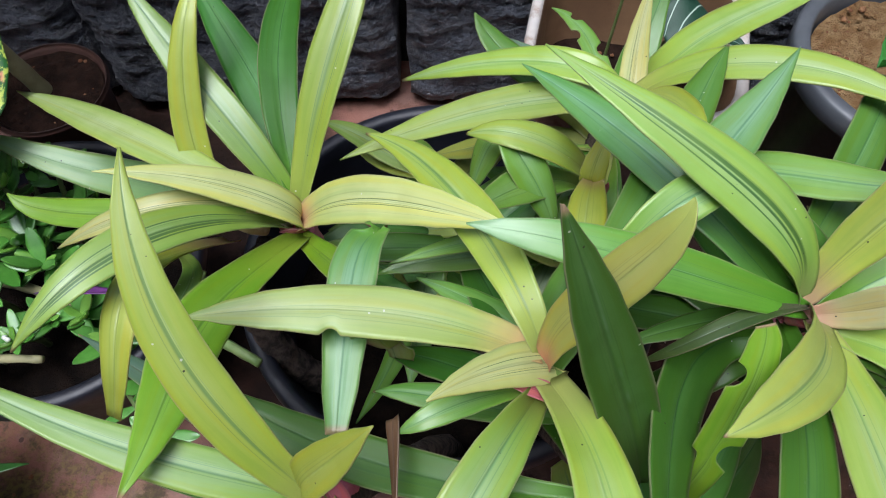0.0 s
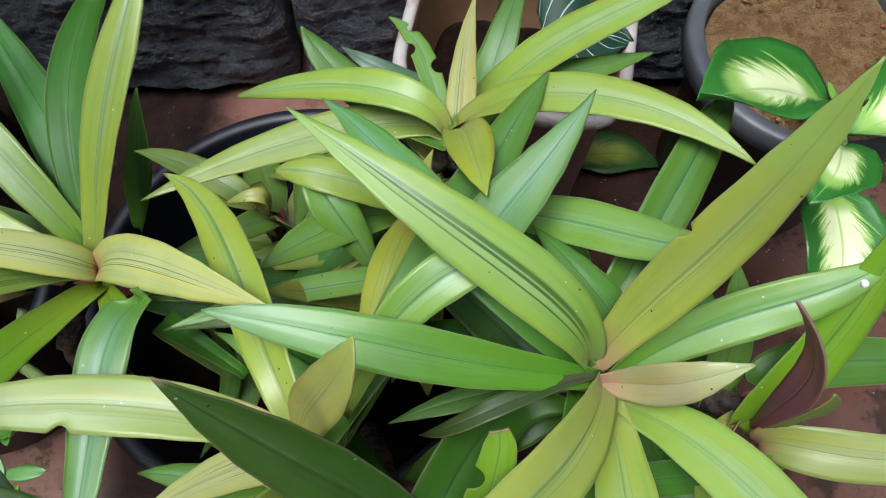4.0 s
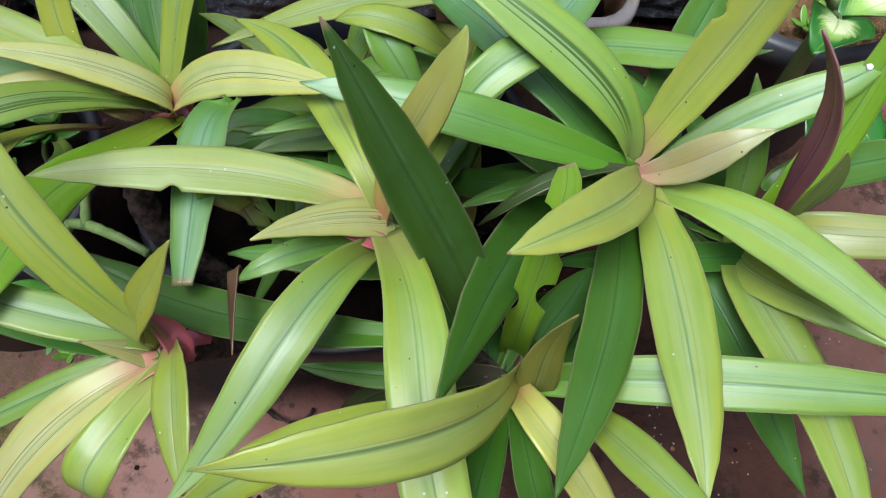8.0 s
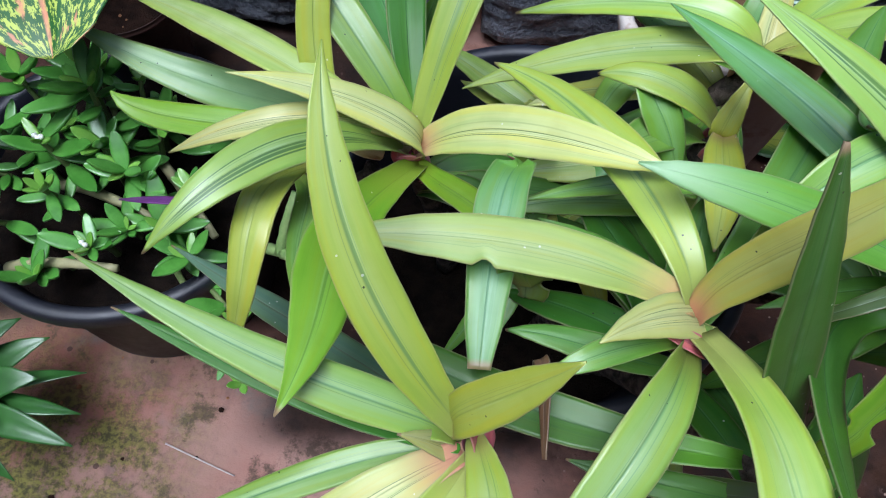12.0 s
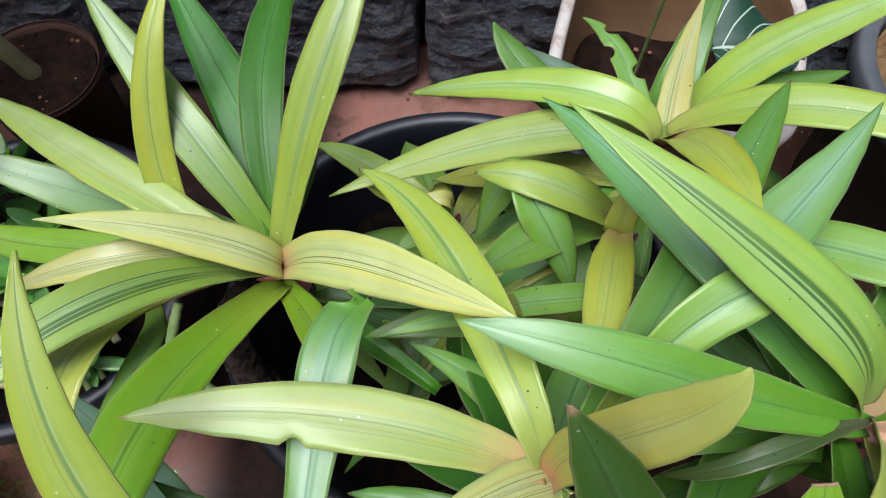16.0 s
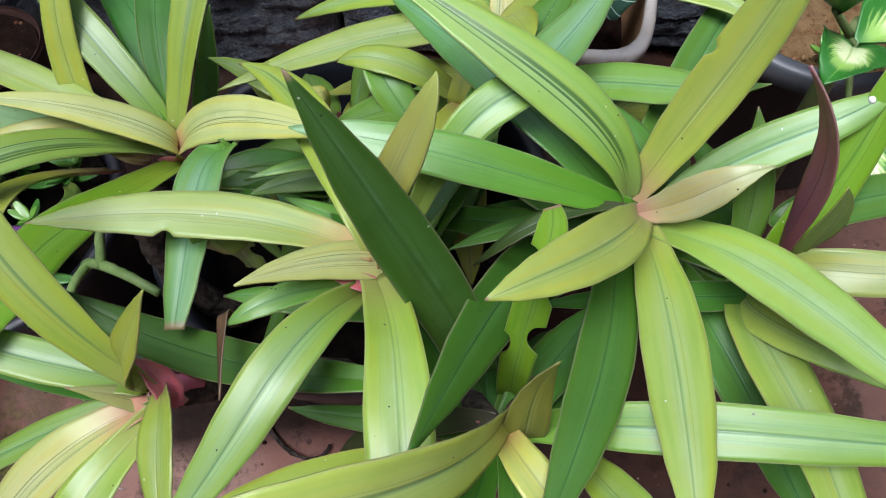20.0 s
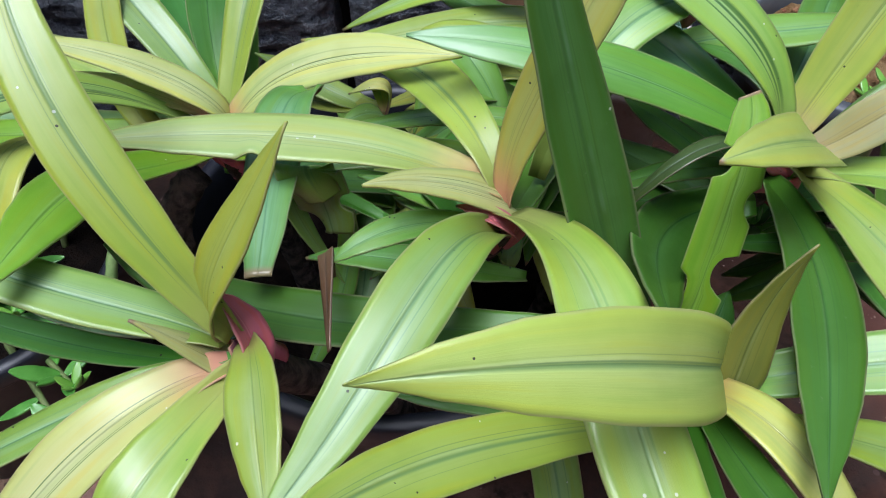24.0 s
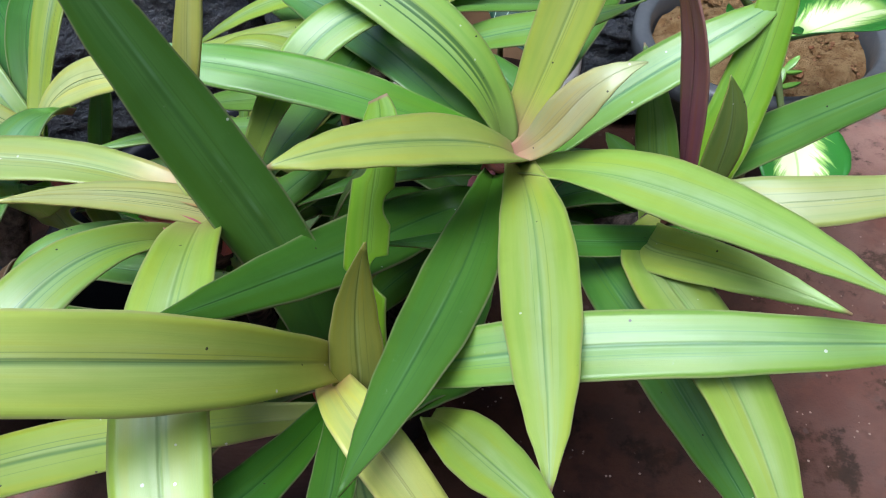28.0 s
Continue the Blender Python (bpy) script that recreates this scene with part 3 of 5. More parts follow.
DIEFF = patch_material("white hearted leaf", (0.03, 0.15, 0.02), (0.68, 0.76, 0.42), (0.22, 0.42, 0.05), "middle", 0.3)
AGLAO = patch_material("mottled leaf", (0.014, 0.085, 0.012), (0.38, 0.46, 0.07), (0.55, 0.22, 0.12), "all", 0.4)
ALOC = patch_material("white veined leaf", (0.006, 0.030, 0.018), (0.36, 0.46, 0.38), (0.010, 0.050, 0.024), "veins", 0.55)
FALLEN = patch_material("dull fallen leaf", (0.020, 0.065, 0.010), (0.16, 0.19, 0.020), (0.07, 0.12, 0.015), "middle", 0.5)


# ---- builders ----
def thing(name, label, category, at=(0, 0, 0), group="", kind=""):
    ob = new(name)
    ob.empty_display_size = 0.02
    ob.location = at
    return tagged(ob, label, category, group, kind)


def part(name, bm, material, parent=None, label="", smooth=True):
    me = bpy.data.meshes.new(name)
    bm.to_mesh(me)
    bm.free()
    for mat in material if isinstance(material, (list, tuple)) else (material,):
        me.materials.append(mat)
    if smooth:
        me.shade_smooth()
    ob = new(name, me)
    ob.parent = parent
    if label:
        ob["label"] = label
    return ob


def bezier(p, s):
    a, b, c, d = p
    r = 1 - s
    return a * r ** 3 + b * (3 * s * r * r) + c * (3 * s * s * r) + d * s ** 3


STRAP = ((0.0, 0.34), (0.06, 0.50), (0.18, 0.72), (0.32, 0.92), (0.46, 1.0), (0.62, 0.93), (0.76, 0.73), (0.87, 0.47), (0.95, 0.20), (1.0, 0.02))
ROUNDED = ((0.0, 0.1), (0.08, 0.45), (0.2, 0.8), (0.4, 1.0), (0.6, 1.0), (0.78, 0.86), (0.9, 0.6), (0.97, 0.3), (1.0, 0.05))
OPEN = ((0.0, 0.80), (0.2, 0.94), (0.42, 1.0), (0.6, 0.93), (0.76, 0.73), (0.87, 0.47), (0.95, 0.20), (1.0, 0.02))
WORN = ((0.0, 0.62), (0.2, 0.85), (0.45, 1.0), (0.7, 0.92), (0.88, 0.72), (1.0, 0.42))
BLUNT = ((0.0, 0.6), (0.2, 0.8), (0.5, 1.0), (0.8, 1.0), (0.95, 0.9), (1.0, 0.75))
WAISTED = ((0.0, 0.12), (0.12, 0.26), (0.28, 0.58), (0.42, 0.9), (0.55, 1.0), (0.7, 0.9), (0.82, 0.66), (0.92, 0.34), (1.0, 0.02))
SPATHE = ((0.0, 0.7), (0.3, 1.0), (0.6, 0.9), (0.85, 0.5), (1.0, 0.03))
BROAD = ((0.0, 0.06), (0.06, 0.34), (0.16, 0.72), (0.32, 0.97), (0.45, 1.0), (0.6, 0.9), (0.76, 0.66), (0.88, 0.36), (0.96, 0.12), (1.0, 0.01))
SHIELD = ((0.0, 0.5), (0.1, 0.85), (0.25, 1.0), (0.45, 0.92), (0.7, 0.6), (0.88, 0.25), (1.0, 0.01))


def profile(shape, s):
    for (a, x), (b, y) in zip(shape, shape[1:]):
        if s <= b:
            k = (s - a) / (b - a)
            k = k * k * (3 - 2 * k) * 0.5 + k * 0.5
            return x + (y - x) * k
    return shape[-1][1]


def blade(pts, width, roll=0.0, shape=STRAP, gutter=0.30, end=0.0, thick=0.0009, rows=30, cols=8, bites=(), twist=0.0, wave=0.0, seed=0, hole=None):
    """A leaf blade with two faces and an edge, along a cubic bend: width in metres, roll in degrees about its own line,
    bites: (along, side, depth, half length) eaten out of its margin; hole: (along, across, half length, half width)."""
    bm = bmesh.new()
    uv = bm.loops.layers.uv.new("UVMap")
    pts = [Vector(p) for p in pts]
    chord = pts[3] - pts[0]
    flat = Vector((chord.x, chord.y, 0))
    if flat.length < 0.02:
        flat = Vector((0, -1, 0))
    side0 = flat.normalized().cross(Vector((0, 0, 1)))
    top, low = [], []
    rng = random.Random(seed)
    ph = rng.uniform(0, 6.28)
    for i in range(rows + 1):
        s = i / rows
        c = bezier(pts, s)
        tang = (bezier(pts, min(1, s + 0.02)) - bezier(pts, max(0, s - 0.02))).normalized()
        side = (side0 - tang * side0.dot(tang)).normalized()
        side = Matrix.Rotation(radians(roll + twist * s), 3, tang) @ side
        up = side.cross(tang)
        half = 0.5 * width * profile(shape, s)
        g = gutter + (end - gutter) * min(1, s * 1.6) + (0.3 * max(0.0, 1 - s * 6) if shape is STRAP else 0.0)
        r1, r2 = [], []
        for j in range(cols + 1):
            x = 2 * j / cols - 1
            hw = half
            for along, sd, depth, ext in bites:
                if (x < 0) == (sd < 0):
                    k = abs(s - along) / ext
                    if k < 1:
                        hw -= min(half * 0.97, depth * width * math.sqrt(1 - k * k))
            hw = max(hw, 0.0004)
            lift = g * half * abs(x) ** 1.5 - 0.16 * half * math.exp(-(x / 0.12) ** 2) * 0.35
            lift += wave * width * math.sin(9 * s + ph + (1.7 if x > 0 else 0)) * x * x
            q = c + side * (x * hw + width * 0.03 * math.sin(6 * s + ph)) + up * lift
            r1.append(bm.verts.new(q + up * thick * 0.5))
            r2.append(bm.verts.new(q - up * thick * 0.5))
        top.append(r1)
        low.append(r2)

    def quad(vs, uvs, idx):
        f = bm.faces.new(vs)
        f.material_index = idx
        for lp, w in zip(f.loops, uvs):
            lp[uv].uv = w

    for i in range(rows):
        a, b = i / rows, (i + 1) / rows
        for j in range(cols):
            x, y = j / cols, (j + 1) / cols
            if hole and ((a - hole[0]) / hole[2]) ** 2 + ((x - hole[1]) / hole[3]) ** 2 < 1:
                continue
            quad((top[i][j], top[i][j + 1], top[i + 1][j + 1], top[i + 1][j]), ((x, a), (y, a), (y, b), (x, b)), 0)
            quad((low[i][j + 1], low[i][j], low[i + 1][j], low[i + 1][j + 1]), ((y, a), (x, a), (x, b), (y, b)), 1)
        for j, x in ((0, 0.0), (cols, 1.0)):
            quad((top[i][j], top[i + 1][j], low[i + 1][j], low[i][j]), ((x, a), (x, b), (x, b), (x, a)), 0)
    for i, v in ((0, 0.0), (rows, 1.0)):
        for j in range(cols):
            quad((top[i][j], low[i][j], low[i][j + 1], top[i][j + 1]), ((j / cols, v), (j / cols, v), (j / cols, v), (j / cols, v)), 0)
    bmesh.ops.recalc_face_normals(bm, faces=bm.faces)
    return bm


def tube(pts, radii, sides=10, lumps=0.0, seed=0, steps=16):
    """A round stem along a cubic bend, tapering from radii[0] to radii[1], with lumps and rings."""
    bm = bmesh.new()
    pts = [Vector(p) for p in pts]
    rings = []
    rng = random.Random(seed)
    for i in range(steps + 1):
        s = i / steps
        c = bezier(pts, s)
        tang = (bezier(pts, min(1, s + 0.02)) - bezier(pts, max(0, s - 0.02))).normalized()
        a = tang.orthogonal().normalized() if i == 0 else (a - tang * a.dot(tang)).normalized()
        b = tang.cross(a)
        r = radii[0] + (radii[1] - radii[0]) * s
        ring = []
        for k in range(sides):
            t = 2 * math.pi * k / sides
            rr = r * (1 + lumps * rng.uniform(-1, 1) + lumps * 0.7 * (i % 3 == 0))
            ring.append(bm.verts.new(c + (a * math.cos(t) + b * math.sin(t)) * rr))
        rings.append(ring)
    for p, q in zip(rings, rings[1:]):
        for k in range(sides):
            bm.faces.new((p[k], p[(k + 1) % sides], q[(k + 1) % sides], q[k]))
    bm.faces.new(rings[0][::-1])
    bm.faces.new(rings[-1])
    bmesh.ops.recalc_face_normals(bm, faces=bm.faces)
    return bm


def turned(section, sides=64, square=2.0, sx=1.0, sy=1.0, closed=True):
    """A solid of revolution (or a rounded square, with square > 2) from a section of (radius, height)."""
    bm = bmesh.new()
    rings = []
    for r, z in section:
        ring = []
        for k in range(sides):
            t = 2 * math.pi * k / sides
            c, s = math.cos(t), math.sin(t)
            f = (abs(c) ** square + abs(s) ** square) ** (-1 / square)
            ring.append(bm.verts.new((r * f * c * sx, r * f * s * sy, z)))
        rings.append(ring)
    loop = list(zip(rings, rings[1:])) + ([(rings[-1], rings[0])] if closed else [])
    for p, q in loop:
        for k in range(sides):
            bm.faces.new((p[k], p[(k + 1) % sides], q[(k + 1) % sides], q[k]))
    bmesh.ops.recalc_face_normals(bm, faces=bm.faces)
    return bm


def mound(radius, height, relief, square=2.0, sx=1.0, sy=1.0, seed=1, rings=26, sides=72):
    """A soil surface, rough and slightly domed."""
    bm = bmesh.new()
    rows = []
    for i in range(1, rings + 1):
        r = radius * i / rings
        row = []
        for k in range(sides):
            t = 2 * math.pi * k / sides
            c, s = math.cos(t), math.sin(t)
            f = (abs(c) ** square + abs(s) ** square) ** (-1 / square)
            x, y = r * f * c * sx, r * f * s * sy
            z = height * (1 - (i / rings) ** 2) + relief * (noise.noise((x * 30, y * 30, seed)) + 0.6 * noise.noise((x * 85, y * 85, seed + 7)))
            row.append(bm.verts.new((x, y, z)))
        rows.append(row)
    mid = bm.verts.new((0, 0, height))
    for k in range(sides):
        bm.faces.new((mid, rows[0][k], rows[0][(k + 1) % sides]))
    for p, q in zip(rows, rows[1:]):
        for k in range(sides):
            bm.faces.new((p[k], q[k], q[(k + 1) % sides], p[(k + 1) % sides]))
    bmesh.ops.recalc_face_normals(bm, faces=bm.faces)
    return bm


def pebble(r, seed, flat=0.7):
    bm = bmesh.new()
    bmesh.ops.create_icosphere(bm, subdivisions=2, radius=r)
    for v in bm.verts:
        k = 1 + 0.35 * noise.noise(v.co * (1.6 / r) + Vector((seed, 0, 0)))
        v.co = Vector((v.co.x * k, v.co.y * k, v.co.z * k * flat))
    return bm


# ---- floor and wall ----
def make_floor():
    bm = bmesh.new()
    bmesh.ops.create_grid(bm, x_segments=160, y_segments=160, size=0.5)
    for v in bm.verts:
        # fine mesh near the pots, stretched out to the horizon
        x, y = v.co.x * 2, v.co.y * 2
        far = lambda k: math.copysign(1.1 * abs(k) + 400 * max(0, abs(k) - 0.9) ** 2 * 10, k)
        z = 0.0012 * noise.noise((x * 9, y * 9, 3)) + 0.0007 * noise.noise((x * 30, y * 30, 5))
        v.co = Vector((far(x), far(y) + 0.2, z if max(abs(x), abs(y)) < 0.9 else 0.0))
    return tagged(part("floor", bm, FLOOR), "worn red oxide cement floor with moss, stains and painted shade", "floor", kind="structure")


make_floor()


def make_wall():
    """A wall of rough tarred blocks with recessed joints."""
    wall = thing("wall_back", "black tarred wall of rough stone blocks", "wall", (0, 0.72, 0), kind="structure")
    bm = bmesh.new()
    bmesh.ops.create_cube(bm, size=1)
    for v in bm.verts:
        v.co = Vector((0.15 + v.co.x * 4.6, 0.10 + (v.co.y + 0.5) * 0.18, 0.435 + v.co.z * 0.87))
    part("wall_core", bm, MORTAR, wall, smooth=False)
    rng = random.Random(4)
    high, wide, gap = 0.29, 0.42, 0.016
    # the upper rows are unseen, their number set by the skylight they cut
    for row in range(3):
        for k in range(-5, 6):
            x = 0.155 + 0.42 * k + (0.21 if row % 2 else 0.0)
            bm = bmesh.new()
            nx, nz = 64, 60
            w, h = wide - gap, high - gap
            grid = []
            sd = rng.uniform(0, 99)
            for i in range(nx + 1):
                col = []
                for j in range(nz + 1):
                    a, b = i / nx * 2 - 1, j / nz * 2 - 1
                    round_off = 0.018 * (max(abs(a), 0.86) - 0.86) / 0.14 + 0.018 * (max(abs(b), 0.9) - 0.9) / 0.1
                    px, pz = a * w / 2, b * h / 2
                    y = round_off + 0.010 * noise.noise((px * 11, pz * 22, sd)) + 0.006 * noise.noise((px * 26, pz * 70, sd)) + 0.0045 * noise.noise((px * 75, pz * 150, sd)) + 0.003 * noise.noise((px * 160, pz * 230, sd))
                    px += 0.006 * noise.noise((a * 2, pz * 14, sd + 3)) * (abs(a) > 0.9)
                    col.append(bm.verts.new((px, y, pz)))
                grid.append(col)
            for i in range(nx):
                for j in range(nz):
                    bm.faces.new((grid[i][j], grid[i + 1][j], grid[i + 1][j + 1], grid[i][j + 1]))
            rim = [grid[i][0] for i in range(nx + 1)] + [grid[nx][j] for j in range(1, nz + 1)] + [grid[i][nz] for i in range(nx - 1, -1, -1)] + [grid[0][j] for j in range(nz - 1, 0, -1)]
            back = [bm.verts.new((v.co.x, 0.12, v.co.z)) for v in rim]
            for i in range(len(rim)):
                bm.faces.new((rim[i], back[i], back[(i + 1) % len(rim)], rim[(i + 1) % len(rim)]))
            bmesh.ops.recalc_face_normals(bm, faces=bm.faces)
            ob = part("block", bm, BLOCK, wall)
            ob.location = (x, rng.uniform(-0.004, 0.004), 0.005 + high * (row + 0.5))


make_wall()


def blocking_wall(name, x0, x1, y0, y1):
    """A plain unseen wall, added to close the place and cut low side light."""
    bm = bmesh.new()
    bmesh.ops.create_cube(bm, size=1)
    for v in bm.verts:
        v.co = Vector((x0 + (v.co.x + 0.5) * (x1 - x0), y0 + (v.co.y + 0.5) * (y1 - y0), (v.co.z + 0.5) * 3.2))
    bmesh.ops.bevel(bm, geom=bm.edges[:], offset=0.01, segments=2, affect="EDGES")
    tagged(part(name, bm, UNSEEN_GREY, smooth=False), "unseen grey rendered wall added to cut low side light", "wall", kind="structure")


UNSEEN_GREY = plain_material("grey render", (0.16, 0.15, 0.14), (0.22, 0.21, 0.20), 6.0, 0.85, 0.4, 0.004)
blocking_wall("wall_left", -1.55, -1.4, -2.4, 0.95)
blocking_wall("wall_right", 1.4, 1.55, -2.4, 0.95)
blocking_wall("wall_front", -1.55, 1.55, -2.55, -2.4)


# ---- pots ----
def pot_section(top, bottom, height, wall, lip, lip_high):
    """Section of a flower pot with a rolled lip, from outside bottom up and down inside."""
    return [(0.002, 0.0), (bottom, 0.0), (bottom + 0.004, 0.006), (top - lip - 0.003, height - lip_high), (top - 0.003, height - lip_high), (top, height - lip_high + 0.004),
            (top, height - 0.004), (top - 0.003, height), (top - lip + 0.002, height), (top - lip - 0.001, height - 0.004), (top - lip - wall, height - lip_high * 0.8),
            (bottom - wall, 0.012), (0.002, 0.012)]


def pot(name, label, at, top, bottom, height, material, soil, soil_label, soil_drop, lip=0.010, lip_high=0.02, square=2.0, sx=1.0, sy=1.0, turn=0.0, relief=0.004, dome=0.006, seed=1):
    base = thing(name, label, "plant pot", (at[0], at[1], at[2]))
    base.rotation_euler.z = radians(turn)
    part("body", turned(pot_section(top, bottom, height, 0.003, lip, lip_high), square=square, sx=sx, sy=sy), material, base)
    k = (height - soil_drop) / height
    r = bottom + (top - lip - bottom) * k - 0.004
    ob = part("soil", mound(r, dome, relief, square, sx, sy, seed), soil, base, soil_label)
    ob.location.z = height - soil_drop
    return base


pot("plant_pot", "large round black plastic pot crowded with strap-leaved plants", (0.006, 0.317, 0.0), 0.188, 0.135, 0.262, BLACKPOT, SOIL, "near-black soil", 0.10, lip=0.014, lip_high=0.03)
pot("plant_pot", "wide black plastic pot of trailing succulents", (-0.39, 0.345, 0.0), 0.153, 0.115, 0.212, BLACKPOT, SOIL, "dark crumbly soil", 0.03, lip=0.014, lip_high=0.022, seed=3)
grey = pot("plant_pot", "round grey plastic pot of sandy soil", (0.53, 0.585, 0.0), 0.138, 0.105, 0.245, GREYPOT, SAND, "dry sandy orange soil", 0.024, lip=0.018, lip_high=0.03, relief=0.009, seed=5)
pot("plant_pot", "small round brown plastic pot of dark soil", (-0.485, 0.616, 0.0), 0.075, 0.055, 0.165, BROWNPOT, SOILRED, "dark brown soil", 0.008, lip=0.004, lip_high=0.010, seed=7)
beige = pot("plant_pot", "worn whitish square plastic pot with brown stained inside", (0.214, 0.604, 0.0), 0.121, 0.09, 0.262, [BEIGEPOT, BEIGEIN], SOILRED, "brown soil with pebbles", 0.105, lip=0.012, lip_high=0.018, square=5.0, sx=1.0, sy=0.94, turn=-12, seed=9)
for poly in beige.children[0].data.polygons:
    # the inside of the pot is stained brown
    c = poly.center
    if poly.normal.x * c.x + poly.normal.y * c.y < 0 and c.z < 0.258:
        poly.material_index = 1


# ---- the strap-leaved plants ----
ROSY = plain_material("rosy leaf base", (0.56, 0.12, 0.20), (0.68, 0.22, 0.28), 60.0, 0.42, 0.2, 0.0006, stain=(0.42, 0.06, 0.12), amount=0.4)
PLANT = {}
SEED = [0]


def strap_plant(key, label, at, foot, heart=1.0):
    """A rosette on its stem, which rises from foot."""
    ob = thing("strap_leaf_plant", label, "plant", at, "strap-leaved plants")
    PLANT[key] = ob
    f = Vector(foot) - Vector(at)
    part("stem", tube((f, (f.x * 0.9, f.y * 0.9, f.z * 0.6), (f.x * 0.35, f.y * 0.35, f.z * 0.35), (0, 0, -0.012)), (0.010, 0.008), 12, 0.10, len(PLANT)), BARK, ob, "grey-brown woody stem with leaf scars")
    low = Vector((f.x * 0.16, f.y * 0.16, max(f.z * 0.16, -0.036)))
    if key in "ABCG":
        part("leaf_base", tube((low, low * 0.7, low * 0.5, low * 0.3 + Vector((0, -0.003, 0))), ((0.0065 if key == "G" else 0.0100) * heart ** 0.5, (0.0070 if key == "G" else 0.0105) * heart ** 0.5), 14, 0.03, len(PLANT)), ROSY, ob, "rosy pink clasping leaf bases")
    for k in range(3):
        a = k * 2.1 + len(PLANT)
        d = Vector((math.cos(a), math.sin(a), 0))
        part("sheath", blade((d * 0.004 + Vector((0, 0, -0.030)), d * 0.010 + Vector((0, 0, -0.022)), d * 0.011 + Vector((0, 0, -0.012)), d * 0.011 + Vector((0, 0, 0.003 - 0.004 * k))), 0.015 * heart, 0, SPATHE, 0.7, 0.5, cols=6, rows=14), [SHEATH, SHEATH], ob, "pink sheath at the heart")
    # the open, rosy side of the clasping bases
    side = {"A": ((0.006, -0.006, -0.004), (0.002, -0.011, 0.001), (-0.003, -0.013, 0.005), (-0.010, -0.013, 0.006)),
            "B": ((0.005, -0.012, -0.006), (0.000, -0.013, 0.001), (-0.009, -0.012, 0.007), (-0.022, -0.009, 0.011)),
            "C": ((0.002, -0.005, -0.006), (-0.003, -0.005, -0.001), (-0.008, -0.003, 0.003), (-0.012, 0.003, 0.006)),
            "G": ((0.010, -0.008, -0.010), (0.009, -0.001, -0.002), (0.005, 0.006, 0.008), (-0.002, 0.010, 0.020))}.get(key)
    if side:
        part("leaf_base", blade(side, 0.016 if key == "G" else 0.012, 25 if key == "G" else 0, SPATHE, 0.5, 0.5, cols=8, rows=18), [SHEATH, SHEATH], ob, "rosy pink clasping leaf base")
    return ob


def leaf(key, look_of, width, roll, a, b, c, d, shape=STRAP, bites=(), twist=0.0, under=None, wave=0.03, end=-0.05):
    """One strap leaf from its root a, bending by b and c to its tip d, all from the plant's heart."""
    SEED[0] += 1
    return part("leaf", blade((a, b, c, d), width, roll, shape, 0.34, end, rows=84 if bites else 36, cols=10, bites=bites, twist=twist, wave=wave, seed=SEED[0]), [LEAF[look_of], under or UNDER], PLANT[key])


strap_plant("A", "strap-leaved plant with cream, lime-striped and dark green leaves", (-0.104, 0.277, 0.395), (-0.07, 0.30, 0.165), 0.85)
strap_plant("B", "strap-leaved plant with long pale cream leaf and notched edge", (0.053, 0.138, 0.466), (0.02, 0.24, 0.165), 0.85)
strap_plant("C", "strap-leaved plant with large lime, olive and dark green leaves", (0.208, 0.177, 0.452), (0.12, 0.27, 0.165), 0.85)
strap_plant("D", "small strap-leaved plant with yellow leaves deep in the clump", (0.111, 0.313, 0.395), (0.06, 0.34, 0.165), 0.5)
strap_plant("F", "strap-leaved plant of pale lime leaves beside the wall pots", (0.135, 0.367, 0.413), (0.08, 0.40, 0.165), 0.5)
strap_plant("G", "strap-leaved plant with pink heart leaning over the red floor", (-0.062, 0.071, 0.464), (0.01, 0.17, 0.165), 0.75)
strap_plant("H", "strap-leaved plant with olive leaves and one deep green upright leaf", (0.121, 0.053, 0.440), (0.06, 0.21, 0.165), 0.5)
strap_plant("K", "strap-leaved plant with plum-backed leaf and a white drop", (0.310, 0.167, 0.420), (0.14, 0.31, 0.165), 0.5)
strap_plant("J", "young strap-leaved plant with orange heart in the pot", (-0.002, 0.335, 0.361), (0.00, 0.35, 0.165), 0.35)
leaf("A", "cream", 0.031, 32, (0.002, -0.004, -0.001), (0.025, -0.005, 0.053), (0.076, -0.044, 0.094), (0.143, -0.070, 0.105))
leaf("A", "cream", 0.026, -9, (-0.001, 0.001, -0.002), (0.023, -0.019, 0.028), (-0.023, -0.003, 0.069), (-0.105, -0.020, 0.088))
leaf("A", "stripe", 0.027, -12, (-0.003, -0.005, -0.003), (-0.049, -0.041, 0.093), (-0.086, -0.091, 0.119), (-0.126, -0.131, 0.076))
leaf("A", "cream", 0.019, -9, (-0.000, 0.002, 0.001), (-0.046, -0.017, 0.074), (-0.095, -0.042, 0.078), (-0.154, -0.033, 0.017))
leaf("A", "lime", 0.036, -11, (0.006, -0.008, -0.004), (-0.061, -0.112, 0.058), (-0.008, -0.135, 0.110), (-0.040, -0.213, 0.107))
leaf("A", "yellow", 0.025, 9, (-0.048, -0.012, -0.009), (-0.083, -0.078, 0.081), (-0.072, -0.098, 0.094), (-0.086, -0.151, 0.028), shape=WORN)
leaf("A", "green", 0.017, 0, (-0.079, -0.025, -0.006), (-0.048, -0.052, 0.008), (-0.067, -0.093, 0.056), (-0.034, -0.169, 0.100))
leaf("A", "lime", 0.021, 6, (-0.002, -0.004, -0.005), (0.029, -0.036, 0.000), (0.041, -0.062, 0.052), (0.066, -0.112, 0.079))
